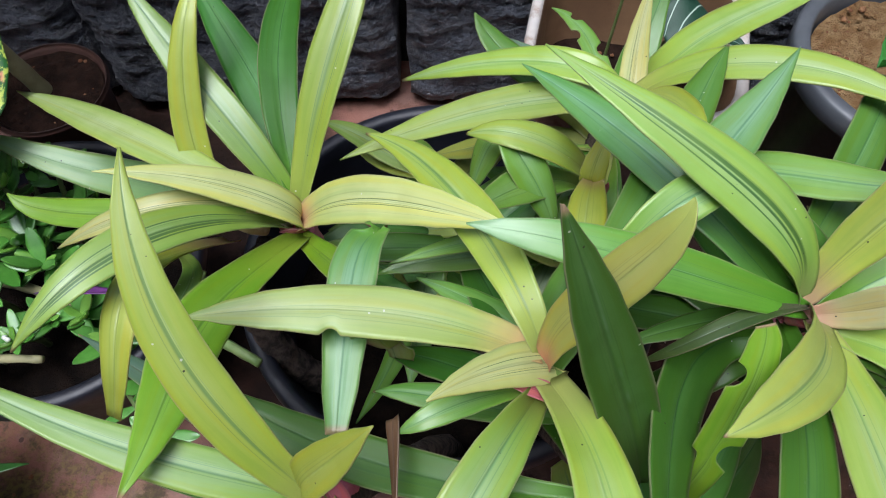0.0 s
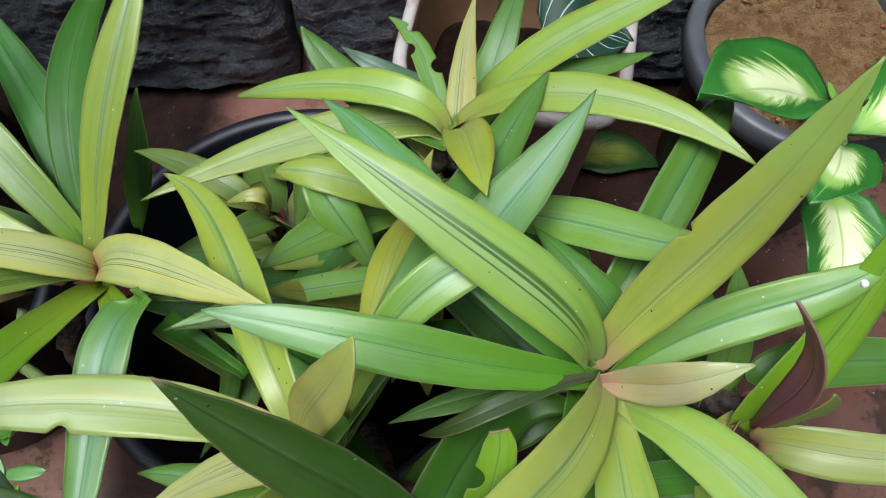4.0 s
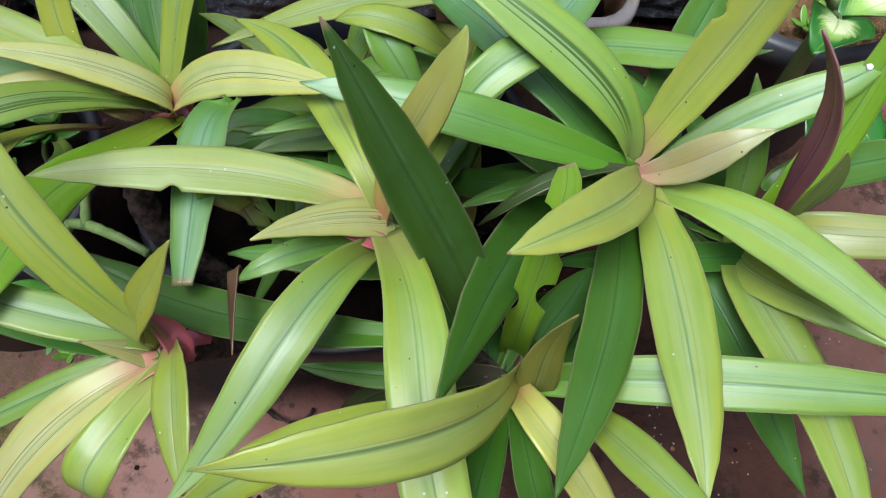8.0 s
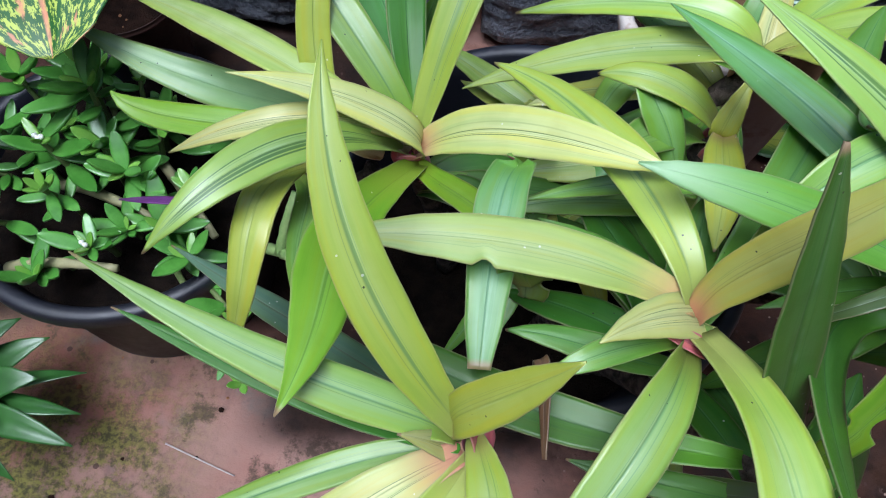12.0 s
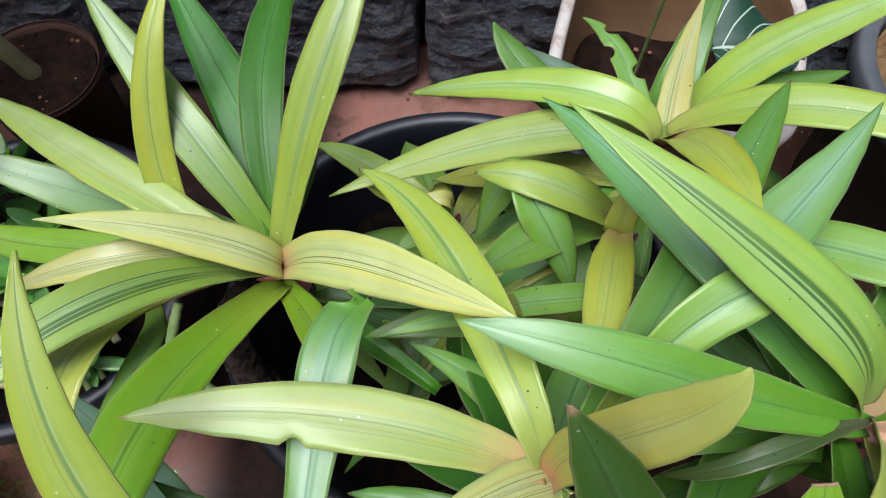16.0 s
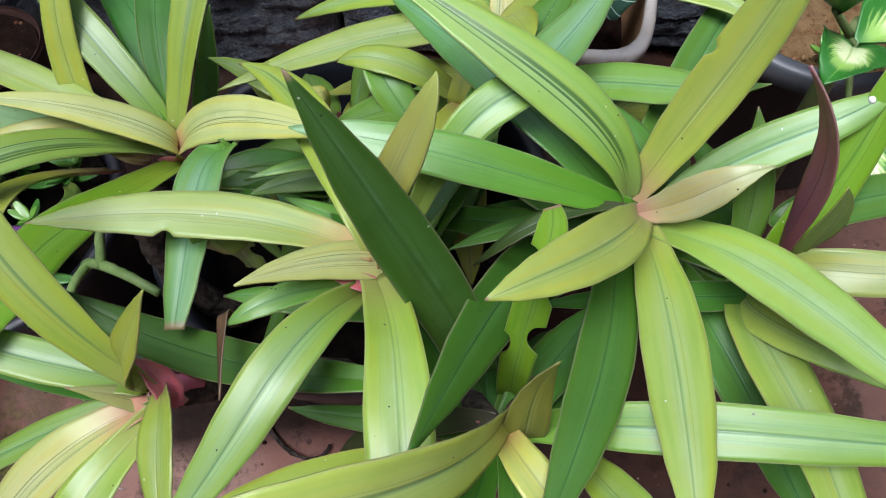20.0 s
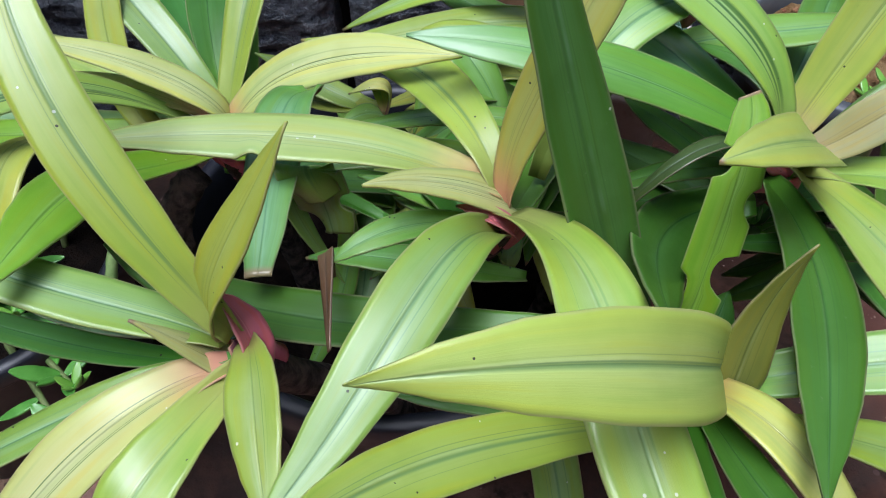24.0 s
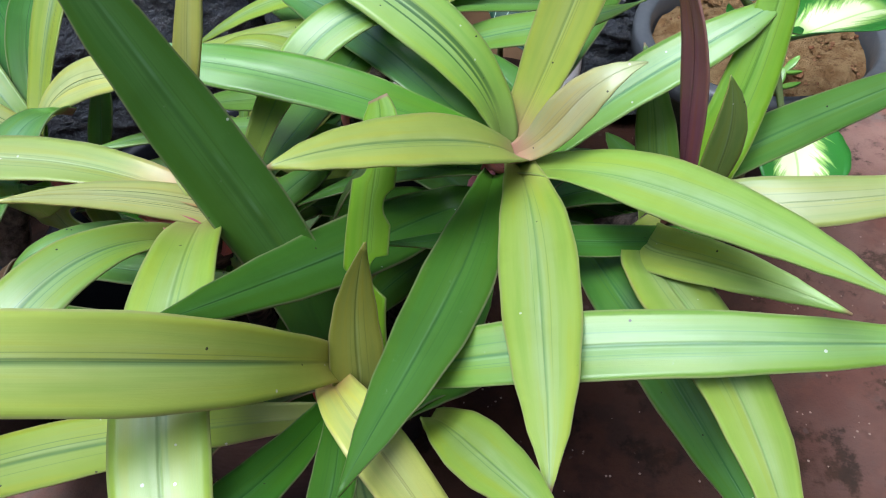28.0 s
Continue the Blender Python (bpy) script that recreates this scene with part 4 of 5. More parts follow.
leaf("A", "band", 0.029, -4, (0.001, 0.000, 0.001), (0.018, 0.059, 0.072), (0.043, 0.105, 0.117), (0.057, 0.152, 0.130))
leaf("A", "yellow", 0.023, -10, (-0.020, -0.007, -0.004), (-0.085, 0.016, -0.014), (-0.078, 0.068, 0.110), (-0.055, 0.133, 0.117))
leaf("A", "white2", 0.028, -9, (0.002, 0.005, -0.001), (-0.028, 0.041, 0.054), (-0.084, 0.089, 0.064), (-0.119, 0.134, 0.102))
leaf("A", "gloss", 0.035, -9, (-0.004, 0.001, -0.000), (0.005, 0.061, 0.038), (-0.046, 0.104, 0.043), (-0.092, 0.185, 0.076))
leaf("A", "gloss", 0.029, 6, (0.003, 0.002, 0.000), (-0.018, 0.073, 0.059), (-0.022, 0.147, 0.065), (-0.006, 0.235, 0.047))
leaf("A", "milk", 0.028, 5, (-0.003, -0.004, -0.000), (-0.074, 0.016, 0.063), (-0.154, 0.071, 0.039), (-0.256, 0.146, -0.026))
leaf("A", "dull", 0.035, -12, (0.000, 0.004, 0.001), (-0.093, 0.059, -0.048), (-0.185, 0.081, -0.067), (-0.274, 0.094, -0.009))
leaf("A", "lime", 0.024, -11, (-0.001, 0.003, 0.002), (-0.131, 0.009, -0.000), (-0.196, 0.008, -0.013), (-0.213, 0.022, 0.002))
leaf("F", "yellowg", 0.027, -16, (-0.003, 0.001, -0.001), (-0.011, 0.013, 0.051), (-0.098, 0.040, 0.015), (-0.170, 0.071, -0.048))
leaf("F", "pale", 0.031, -12, (-0.002, -0.001, -0.003), (-0.020, 0.033, -0.012), (-0.112, 0.008, 0.003), (-0.209, -0.049, -0.001))
leaf("F", "cream", 0.021, -0, (0.003, -0.001, -0.001), (0.011, 0.008, -0.001), (0.003, 0.030, 0.015), (0.019, 0.068, 0.063))
leaf("F", "mid", 0.037, 1, (-0.001, 0.001, -0.002), (0.021, 0.052, -0.081), (0.037, 0.109, -0.078), (0.069, 0.165, 0.002))
leaf("F", "pale", 0.036, 1, (0.002, 0.001, 0.001), (0.076, 0.101, -0.006), (0.153, 0.133, -0.031), (0.219, 0.164, -0.004))
leaf("F", "yellowg", 0.029, 12, (0.005, 0.005, 0.001), (0.044, 0.009, 0.059), (0.116, -0.027, 0.086), (0.172, -0.074, 0.070))
leaf("F", "yellow", 0.030, 12, (0.002, -0.001, -0.001), (0.013, -0.020, 0.050), (0.006, -0.060, 0.078), (0.015, -0.105, 0.096))
leaf("F", "green", 0.026, 7, (-0.000, 0.001, 0.001), (0.052, 0.053, -0.003), (0.115, 0.084, -0.035), (0.180, 0.125, -0.069))
leaf("F", "mid", 0.028, -7, (-0.002, -0.011, -0.004), (-0.059, 0.042, -0.020), (-0.096, 0.077, -0.014), (-0.110, 0.094, 0.006))
leaf("F", "purple", 0.021, -8, (0.015, 0.011, 0.000), (-0.016, 0.068, -0.036), (-0.052, 0.094, -0.051), (-0.083, 0.104, -0.028))
leaf("F", "green", 0.018, -3, (0.003, -0.007, -0.016), (-0.012, 0.044, -0.005), (-0.016, 0.085, 0.006), (-0.044, 0.111, -0.004), bites=((0.48, 1, 0.35, 0.05), (0.66, -1, 0.30, 0.05), (0.80, 1, 0.28, 0.04)))
leaf("D", "yellow", 0.027, 10, (0.002, 0.000, 0.001), (-0.014, -0.035, 0.033), (-0.022, -0.077, 0.044), (-0.032, -0.118, 0.045))
leaf("D", "yellowg", 0.027, -7, (-0.003, 0.005, -0.002), (-0.024, 0.003, 0.039), (-0.069, 0.001, 0.063), (-0.094, 0.019, 0.029))
leaf("D", "green", 0.029, -3, (-0.048, 0.016, 0.036), (-0.083, 0.006, 0.038), (-0.037, -0.021, 0.049), (-0.028, -0.038, -0.029))
leaf("D", "yellow", 0.019, 12, (-0.002, 0.002, 0.001), (-0.008, -0.015, 0.008), (-0.004, -0.006, 0.021), (0.012, 0.026, 0.041))
leaf("C", "stripe3", 0.034, -13, (-0.003, 0.010, -0.002), (-0.006, 0.014, 0.060), (-0.065, 0.042, 0.094), (-0.154, 0.108, 0.105))
leaf("C", "fresh", 0.027, -21, (0.001, 0.002, 0.002), (-0.079, -0.008, 0.067), (-0.145, 0.009, 0.069), (-0.196, 0.022, 0.065))
leaf("C", "olive", 0.031, 17, (-0.001, 0.009, -0.004), (0.028, 0.036, 0.033), (0.047, 0.034, 0.118), (0.071, 0.061, 0.190), bites=((0.55, -1, 0.10, 0.02),))
leaf("C", "tan", 0.023, 36, (-0.001, -0.001, 0.002), (0.030, -0.009, 0.018), (0.019, -0.020, 0.063), (0.061, -0.010, 0.062))
leaf("C", "oliveY", 0.030, -18, (0.005, 0.002, -0.004), (-0.007, -0.036, 0.051), (-0.058, -0.083, 0.095), (-0.095, -0.097, 0.092))
leaf("C", "yellowg", 0.033, 5, (0.003, 0.000, -0.002), (0.007, -0.066, 0.021), (0.000, -0.140, 0.052), (-0.009, -0.198, 0.041))
leaf("C", "pale", 0.032, 13, (0.001, -0.009, -0.001), (0.051, -0.030, 0.020), (0.081, -0.084, 0.049), (0.099, -0.164, 0.082))
leaf("C", "dark", 0.031, -6, (-0.008, -0.002, -0.010), (-0.021, -0.082, 0.026), (-0.045, -0.129, 0.034), (-0.074, -0.193, 0.038))
leaf("C", "dry", 0.011, 11, (0.003, 0.003, 0.004), (-0.054, -0.013, 0.039), (-0.076, -0.035, 0.042), (-0.096, -0.023, -0.018))
leaf("C", "white2", 0.027, 17, (0.008, 0.001, -0.013), (0.063, 0.036, 0.019), (0.108, 0.018, 0.051), (0.147, 0.048, 0.058))
leaf("C", "mid", 0.030, 14, (-0.013, 0.011, -0.007), (0.051, 0.086, -0.000), (0.070, 0.141, 0.060), (0.124, 0.205, -0.026))
leaf("C", "blue", 0.030, -13, (0.003, 0.006, -0.012), (-0.082, 0.039, 0.078), (-0.094, 0.131, 0.017), (-0.154, 0.181, 0.016))
leaf("C", "white2", 0.030, 8, (-0.061, 0.117, -0.028), (-0.021, 0.103, 0.016), (0.026, 0.066, 0.030), (0.074, 0.049, 0.058))
leaf("C", "dark", 0.037, -23, (-0.008, -0.004, -0.026), (-0.061, 0.017, -0.055), (-0.088, -0.062, -0.000), (-0.128, -0.164, 0.092))
leaf("B", "cream2", 0.030, -3, (0.000, 0.009, -0.001), (-0.052, 0.021, 0.030), (-0.128, 0.031, 0.025), (-0.186, 0.018, 0.030), bites=((0.60, -1, 0.13, 0.022),))
leaf("B", "midrib", 0.028, -17, (-0.000, 0.010, -0.001), (-0.013, 0.041, 0.052), (-0.055, 0.160, -0.017), (-0.108, 0.190, -0.037))
leaf("B", "yellowo", 0.025, 14, (0.004, 0.004, -0.005), (-0.003, 0.017, 0.025), (0.037, -0.002, 0.134), (0.042, 0.016, 0.141), under=LEAF["yellowo"])
leaf("B", "white", 0.025, 15, (0.020, 0.023, -0.005), (0.057, 0.091, 0.081), (0.119, 0.073, 0.045), (0.078, 0.097, 0.050))
leaf("B", "mid", 0.032, 1, (0.004, 0.003, -0.016), (0.068, 0.091, 0.009), (0.106, 0.179, 0.014), (0.145, 0.238, 0.002))
leaf("B", "cream", 0.026, -9, (-0.001, -0.001, -0.004), (0.025, 0.016, -0.024), (-0.018, 0.004, 0.022), (-0.060, -0.033, 0.048))
leaf("B", "white", 0.028, -15, (-0.001, -0.009, -0.010), (-0.032, -0.063, 0.070), (-0.053, -0.098, 0.022), (-0.102, -0.150, 0.002))
leaf("B", "yellowg", 0.032, -3, (0.002, -0.005, -0.001), (0.027, -0.077, 0.063), (0.016, -0.112, 0.044), (0.033, -0.179, 0.027), shape=BLUNT)
leaf("B", "green", 0.015, -5, (-0.001, -0.007, -0.007), (-0.036, -0.016, 0.013), (-0.059, -0.031, 0.023), (-0.077, -0.035, 0.005))
leaf("A", "blue", 0.028, 2, (0.068, -0.048, 0.067), (0.053, -0.071, 0.094), (0.049, -0.097, 0.075), (0.049, -0.172, 0.067), shape=WORN, bites=((0.10, 1, 0.28, 0.05), (0.03, -1, 0.22, 0.05)))
leaf("G", "midrib", 0.025, -6, (0.002, 0.001, 0.004), (-0.030, 0.014, 0.058), (-0.066, 0.046, 0.100), (-0.070, 0.114, 0.134))
leaf("G", "white", 0.023, 2, (-0.002, -0.002, 0.001), (-0.018, 0.009, 0.007), (-0.073, 0.006, 0.024), (-0.180, 0.053, 0.053))
leaf("G", "yellow", 0.022, 22, (-0.003, 0.003, 0.001), (-0.012, 0.001, 0.027), (0.013, 0.004, 0.064), (0.036, 0.007, 0.104))
leaf("G", "cream", 0.016, -10, (0.001, 0.000, -0.000), (0.006, -0.005, -0.024), (-0.004, -0.002, -0.008), (-0.029, -0.008, 0.028))
leaf("G", "cream", 0.028, -4, (0.003, -0.007, -0.007), (-0.038, -0.028, 0.015), (-0.090, -0.064, -0.019), (-0.118, -0.102, -0.094))
leaf("G", "white2", 0.017, -0, (0.002, -0.004, -0.012), (-0.037, -0.001, -0.011), (-0.090, -0.032, -0.023), (-0.157, -0.058, -0.042))
leaf("G", "yellowg", 0.027, -7, (0.006, -0.008, -0.005), (-0.025, -0.065, 0.007), (-0.036, -0.074, 0.001), (-0.033, -0.071, -0.039))
leaf("G", "yellowg", 0.022, 23, (0.007, 0.001, -0.002), (0.012, -0.025, 0.018), (0.018, -0.051, 0.019), (0.023, -0.077, 0.003))
leaf("H", "dark", 0.027, -5, (-0.048, 0.019, 0.021), (-0.141, 0.030, 0.012), (-0.211, 0.058, -0.012), (-0.251, 0.083, 0.011))
leaf("H", "broad", 0.030, -46, (0.005, 0.008, 0.007), (-0.008, -0.046, 0.095), (-0.068, -0.070, 0.148), (-0.128, -0.066, 0.131), under=LEAF["purple2"])
leaf("H", "bronze", 0.023, 75, (0.003, 0.001, 0.002), (0.018, -0.022, 0.011), (0.009, 0.004, 0.034), (0.024, 0.005, 0.087))
leaf("H", "yellowo", 0.023, -8, (0.001, 0.002, -0.001), (0.004, -0.032, 0.066), (0.045, -0.068, 0.029), (0.076, -0.113, -0.075))
leaf("H", "yellowg", 0.023, 6, (0.039, -0.010, -0.014), (0.052, -0.038, 0.030), (0.065, -0.066, 0.061), (0.078, -0.095, 0.078))
leaf("H", "midrib", 0.025, -11, (0.001, -0.010, -0.005), (-0.099, -0.022, 0.017), (-0.132, -0.052, 0.038), (-0.158, -0.079, 0.069))
leaf("H", "dark", 0.021, -12, (0.001, -0.002, -0.003), (-0.017, -0.050, 0.016), (-0.031, -0.090, 0.066), (-0.046, -0.133, 0.127))
leaf("H", "deep", 0.034, -27, (-0.012, 0.036, -0.019), (-0.018, 0.069, 0.017), (-0.051, 0.063, 0.108), (-0.082, 0.080, 0.193), shape=OPEN)
leaf("H", "lime", 0.021, -8, (0.018, 0.041, -0.102), (-0.005, 0.011, 0.028), (0.035, 0.070, 0.075), (0.027, 0.084, 0.088), shape=WORN, bites=((0.45, 1, 0.40, 0.05), (0.40, -1, 0.22, 0.04), (0.62, 1, 0.20, 0.04), (0.72, -1, 0.3, 0.05)))
leaf("H", "white2", 0.027, 18, (-0.001, -0.001, 0.002), (0.065, -0.009, 0.046), (0.143, -0.028, 0.059), (0.249, -0.031, 0.053))
leaf("K", "purple2", 0.017, 45, (-0.010, -0.010, 0.002), (-0.029, -0.017, 0.096), (-0.014, -0.014, 0.116), (-0.052, 0.004, 0.165), under=LEAF["purple2"])
leaf("K", "lime", 0.029, 11, (-0.015, -0.006, -0.007), (-0.013, -0.016, 0.005), (0.034, 0.025, 0.049), (0.048, 0.085, 0.146))
leaf("K", "mid", 0.029, 17, (0.000, -0.003, 0.003), (-0.005, 0.035, -0.018), (0.038, 0.024, 0.025), (0.127, -0.007, 0.104))
leaf("K", "cream2", 0.028, 25, (-0.006, -0.020, -0.003), (-0.014, -0.018, 0.034), (0.039, -0.048, 0.032), (0.148, -0.034, 0.040))
leaf("K", "yellowg", 0.036, 0, (-0.015, -0.000, -0.006), (-0.064, -0.029, -0.003), (-0.014, -0.097, 0.055), (-0.048, -0.230, 0.074), shape=WAISTED)
leaf("K", "olive", 0.027, 31, (-0.013, -0.006, -0.005), (-0.058, -0.044, 0.007), (-0.039, -0.068, 0.050), (0.021, -0.114, 0.051))
leaf("K", "mid", 0.034, 9, (-0.064, -0.003, -0.017), (-0.061, -0.058, 0.015), (-0.035, -0.111, -0.006), (0.007, -0.170, -0.063))
leaf("K", "dark", 0.019, -12, (0.003, -0.030, 0.009), (-0.039, -0.038, 0.006), (-0.095, -0.040, 0.028), (-0.168, -0.054, 0.043))
leaf("K", "green", 0.025, -6, (-0.022, 0.011, -0.036), (-0.009, 0.025, -0.016), (-0.013, 0.040, 0.024), (-0.022, 0.069, 0.057))
leaf("J", "yellow", 0.012, 0, (-0.000, -0.001, -0.000), (-0.002, 0.002, 0.024), (-0.005, 0.011, 0.026), (-0.008, 0.024, 0.004))
leaf("J", "yellowo", 0.012, -12, (0.000, 0.000, -0.000), (0.010, 0.001, 0.027), (0.000, 0.000, 0.035), (-0.025, -0.003, 0.021))
leaf("J", "pale", 0.023, -6, (0.001, 0.002, -0.002), (-0.033, 0.029, -0.011), (-0.062, 0.047, 0.006), (-0.094, 0.038, 0.028))
leaf("J", "green", 0.022, -3, (0.005, -0.002, -0.001), (0.023, 0.002, -0.034), (0.014, -0.005, -0.042), (-0.015, -0.038, -0.038))
leaf("D", "green", 0.030, -9, (-0.002, 0.004, -0.020), (-0.034, 0.004, 0.011), (-0.066, -0.022, 0.023), (-0.093, -0.062, 0.050))
leaf("D", "oliveY", 0.023, -15, (0.001, -0.033, -0.043), (-0.029, -0.054, -0.038), (-0.059, -0.057, 0.010), (-0.082, -0.088, 0.077))
leaf("D", "green", 0.025, -9, (-0.047, 0.031, 0.004), (-0.077, 0.030, 0.029), (-0.079, 0.025, 0.009), (-0.093, 0.008, -0.045))
leaf("J", "oliveY", 0.020, -3, (0.001, -0.000, 0.001), (-0.025, 0.017, -0.004), (-0.050, 0.032, -0.013), (-0.073, 0.051, -0.023))
leaf("J", "green", 0.021, -15, (0.002, -0.000, -0.020), (0.006, -0.006, 0.008), (-0.009, -0.020, 0.026), (-0.032, -0.040, 0.023))
leaf("D", "green", 0.017, -9, (0.029, -0.042, -0.013), (-0.023, -0.055, 0.029), (-0.081, -0.074, 0.050), (-0.144, -0.099, 0.050))
leaf("D", "dark", 0.020, 6, (-0.111, -0.108, -0.012), (-0.188, -0.061, 0.003), (-0.193, -0.051, -0.025), (-0.141, -0.091, -0.096))
leaf("B", "green", 0.025, -3, (0.007, 0.004, -0.049), (0.018, 0.026, -0.044), (-0.015, 0.063, -0.055), (-0.071, 0.090, -0.065))
leaf("D", "green", 0.024, -9, (0.001, -0.032, -0.049), (-0.053, -0.064, 0.003), (-0.109, -0.073, 0.025), (-0.155, -0.082, 0.007))
leaf("C", "mid", 0.027, -3, (0.024, 0.034, -0.075), (0.031, 0.024, 0.002), (0.003, 0.031, 0.040), (-0.029, 0.090, 0.011))
leaf("C", "dark", 0.016, 0, (0.003, 0.003, -0.019), (-0.033, 0.003, 0.002), (-0.069, -0.006, 0.007), (-0.112, -0.019, -0.005))
leaf("B", "mid", 0.018, -3, (0.013, -0.016, -0.035), (-0.028, -0.012, -0.028), (-0.063, -0.002, -0.023), (-0.093, -0.001, -0.032))
leaf("A", "green", 0.019, 0, (0.072, -0.033, -0.002), (0.085, -0.039, -0.068), (0.069, -0.060, -0.119), (0.031, -0.097, -0.167))
leaf("G", "purple", 0.021, 6, (0.001, 0.002, -0.001), (-0.060, 0.054, -0.068), (-0.129, 0.101, -0.116), (-0.211, 0.146, -0.133))
leaf("H", "dark", 0.017, -3, (0.011, 0.002, -0.025), (-0.039, 0.010, -0.020), (-0.084, 0.011, -0.025), (-0.122, 0.023, -0.032))
leaf("G", "dark", 0.014, -3, (0.000, -0.006, -0.004), (-0.049, 0.006, -0.026), (-0.111, 0.028, -0.020), (-0.182, 0.050, -0.006))
leaf("B", "brown", 0.008, 10, (-0.078, -0.029, -0.012), (-0.079, -0.020, 0.013), (-0.078, -0.035, 0.010), (-0.076, -0.075, 0.001), shape=WORN, twist=55, under=LEAF["brown"])
leaf("H", "dry", 0.022, -3, (-0.000, 0.003, 0.001), (-0.052, 0.013, -0.023), (-0.091, 0.011, -0.070), (-0.110, 0.010, -0.131), bites=((0.5, 1, 0.2, 0.06), (0.7, -1, 0.25, 0.05)))
leaf("H", "dark", 0.018, 6, (0.002, 0.001, 0.001), (0.009, -0.050, 0.023), (0.007, -0.082, 0.035), (0.004, -0.075, 0.063))
leaf("A", "mid", 0.030, 0, (-0.031, 0.093, -0.125), (-0.022, 0.105, -0.09), (-0.010, 0.125, -0.04), (0.007, 0.145, 0.005))
leaf("B", "white", 0.034, 0, (0.035, -0.005, -0.17), (0.042, -0.02, -0.185), (0.050, -0.045, -0.215), (0.058, -0.075, -0.26), shape=BLUNT)
leaf("K", "oliveY", 0.020, 10, (0.002, -0.012, 0.005), (-0.005, -0.017, 0.035), (0.002, -0.017, 0.065), (-0.008, -0.015, 0.095))
leaf("B", "blue", 0.033, -2, (0.108, 0.099, 0.040), (0.082, 0.101, 0.032), (0.113, 0.118, 0.032), (0.158, 0.182, 0.055))
leaf("B", "green", 0.030, 11, (-0.083, 0.018, -0.012), (-0.093, 0.017, 0.016), (-0.090, 0.029, 0.017), (-0.082, 0.024, -0.042), shape=BLUNT, bites=((0.96, 1, 0.3, 0.06), (0.85, -1, 0.2, 0.05)), under=LEAF["green"])

# older leaves low in the clump
low_rng = random.Random(31)
for key, count, styles in (("A", 5, "deep mid green"), ("B", 9, "deep mid dark green"), ("C", 12, "deep dark mid"), ("D", 10, "green yellowg oliveY mid"), ("F", 9, "green oliveY mid"), ("H", 8, "deep dark mid"), ("K", 8, "deep dark mid"), ("J", 8, "green yellow oliveY")):
    heart = PLANT[key].location
    made = 0
    while made < count:
        a, ln = low_rng.uniform(0, 6.28), low_rng.uniform(0.09, 0.17)
        d = Vector((math.cos(a), math.sin(a), 0))
        drop = low_rng.uniform(0.06, 0.13)
        tip = d * ln + Vector((0, 0, -drop))
        end = heart + tip
        inside = math.hypot(end.x, end.y - 0.317) < 0.160 and not (end.x < -0.05 and end.y < 0.32)
        beyond = key in "CKH" and 0.08 < end.x < 0.33 and 0.10 < end.y < 0.40
        if not (inside or beyond) or end.z < 0.12:
            continue
        made += 1
        leaf(key, low_rng.choice(styles.split()), low_rng.uniform(0.026, 0.037), low_rng.uniform(-15, 15), d * 0.006 + Vector((0, 0, -0.055)), d * ln * 0.3 + Vector((0, 0, -0.035)), d * ln * 0.7 + Vector((0, 0, -0.03 - drop * 0.4)), tip)
# a thick bare stem leans over the pot's rim
part("stem", tube(((-0.025, -0.005, -0.03), (-0.062, -0.018, -0.07), (-0.052, -0.045, -0.13), (-0.002, -0.045, -0.215)), (0.0100, 0.0125), 14, 0.16, 5, 26), BARK, PLANT["A"], "thick bare woody stem with scars")



# ---- soil lumps in the pots ----
def clods(parent_at, radius, height, count, size, material, label, seed, square=1.0):
    rng = random.Random(seed)
    for k in range(count):
        a, r = rng.uniform(0, 6.28), radius * math.sqrt(rng.random())
        s = size * rng.uniform(0.4, 1.3)
        ob = part("soil_clod", pebble(s, seed + k), material)
        tagged(ob, label, "soil clod", "clods on the soil")
        ob.location = (parent_at[0] + r * math.cos(a), parent_at[1] + square * r * math.sin(a), height + s * 0.25)


clods((0.53, 0.585), 0.110, 0.225, 120, 0.0022, CLOD, "crumb of dry red soil on sandy pot soil", 11)
clods((0.53, 0.585), 0.108, 0.224, 12, 0.0048, CLOD, "dark red lump of soil on sandy pot soil", 300)
clods((0.53, 0.585), 0.108, 0.224, 120, 0.0030, SAND, "lump of sandy soil in a pot", 400)
clods((-0.485, 0.616), 0.060, 0.158, 25, 0.0022, CLOD, "pale crumb of soil in a small pot", 700)
clods((0.208, 0.622), 0.075, 0.163, 14, 0.006, CLOD, "brown pebble on the soil of a pot", 60, 0.7)
clods((-0.485, 0.616), 0.062, 0.157, 90, 0.0032, SOILRED, "dark crumb of soil in a small pot", 90)


# ---- succulents ----
def fleshy(length, width):
    """A plump oblong succulent leaf along +x, cupped upwards."""
    bm = bmesh.new()
    bmesh.ops.create_uvsphere(bm, u_segments=12, v_segments=10, radius=1)
    for v in bm.verts:
        x, y, z = v.co.z, v.co.x, v.co.y
        s = (x + 1) / 2
        w = width * 0.5 * max(0.0, math.sin(math.pi * min(1, s ** 0.85))) ** 0.62 * (0.72 + 0.5 * s - 0.25 * s * s)
        k = math.hypot(y, z) or 1
        cup = 0.10 * length * s * s + 0.10 * width * (y / k) ** 2
        v.co = Vector((s * length, y / k * w if k > 1e-4 else 0, (z / k * w * (0.40 if z > 0 else 0.6) if k > 1e-4 else 0) + cup))
    bmesh.ops.remove_doubles(bm, verts=bm.verts, dist=0.0001)
    bmesh.ops.recalc_face_normals(bm, faces=bm.faces)
    me = bpy.data.meshes.new("leaf")
    bm.to_mesh(me)
    bm.free()
    me.shade_smooth()
    return me


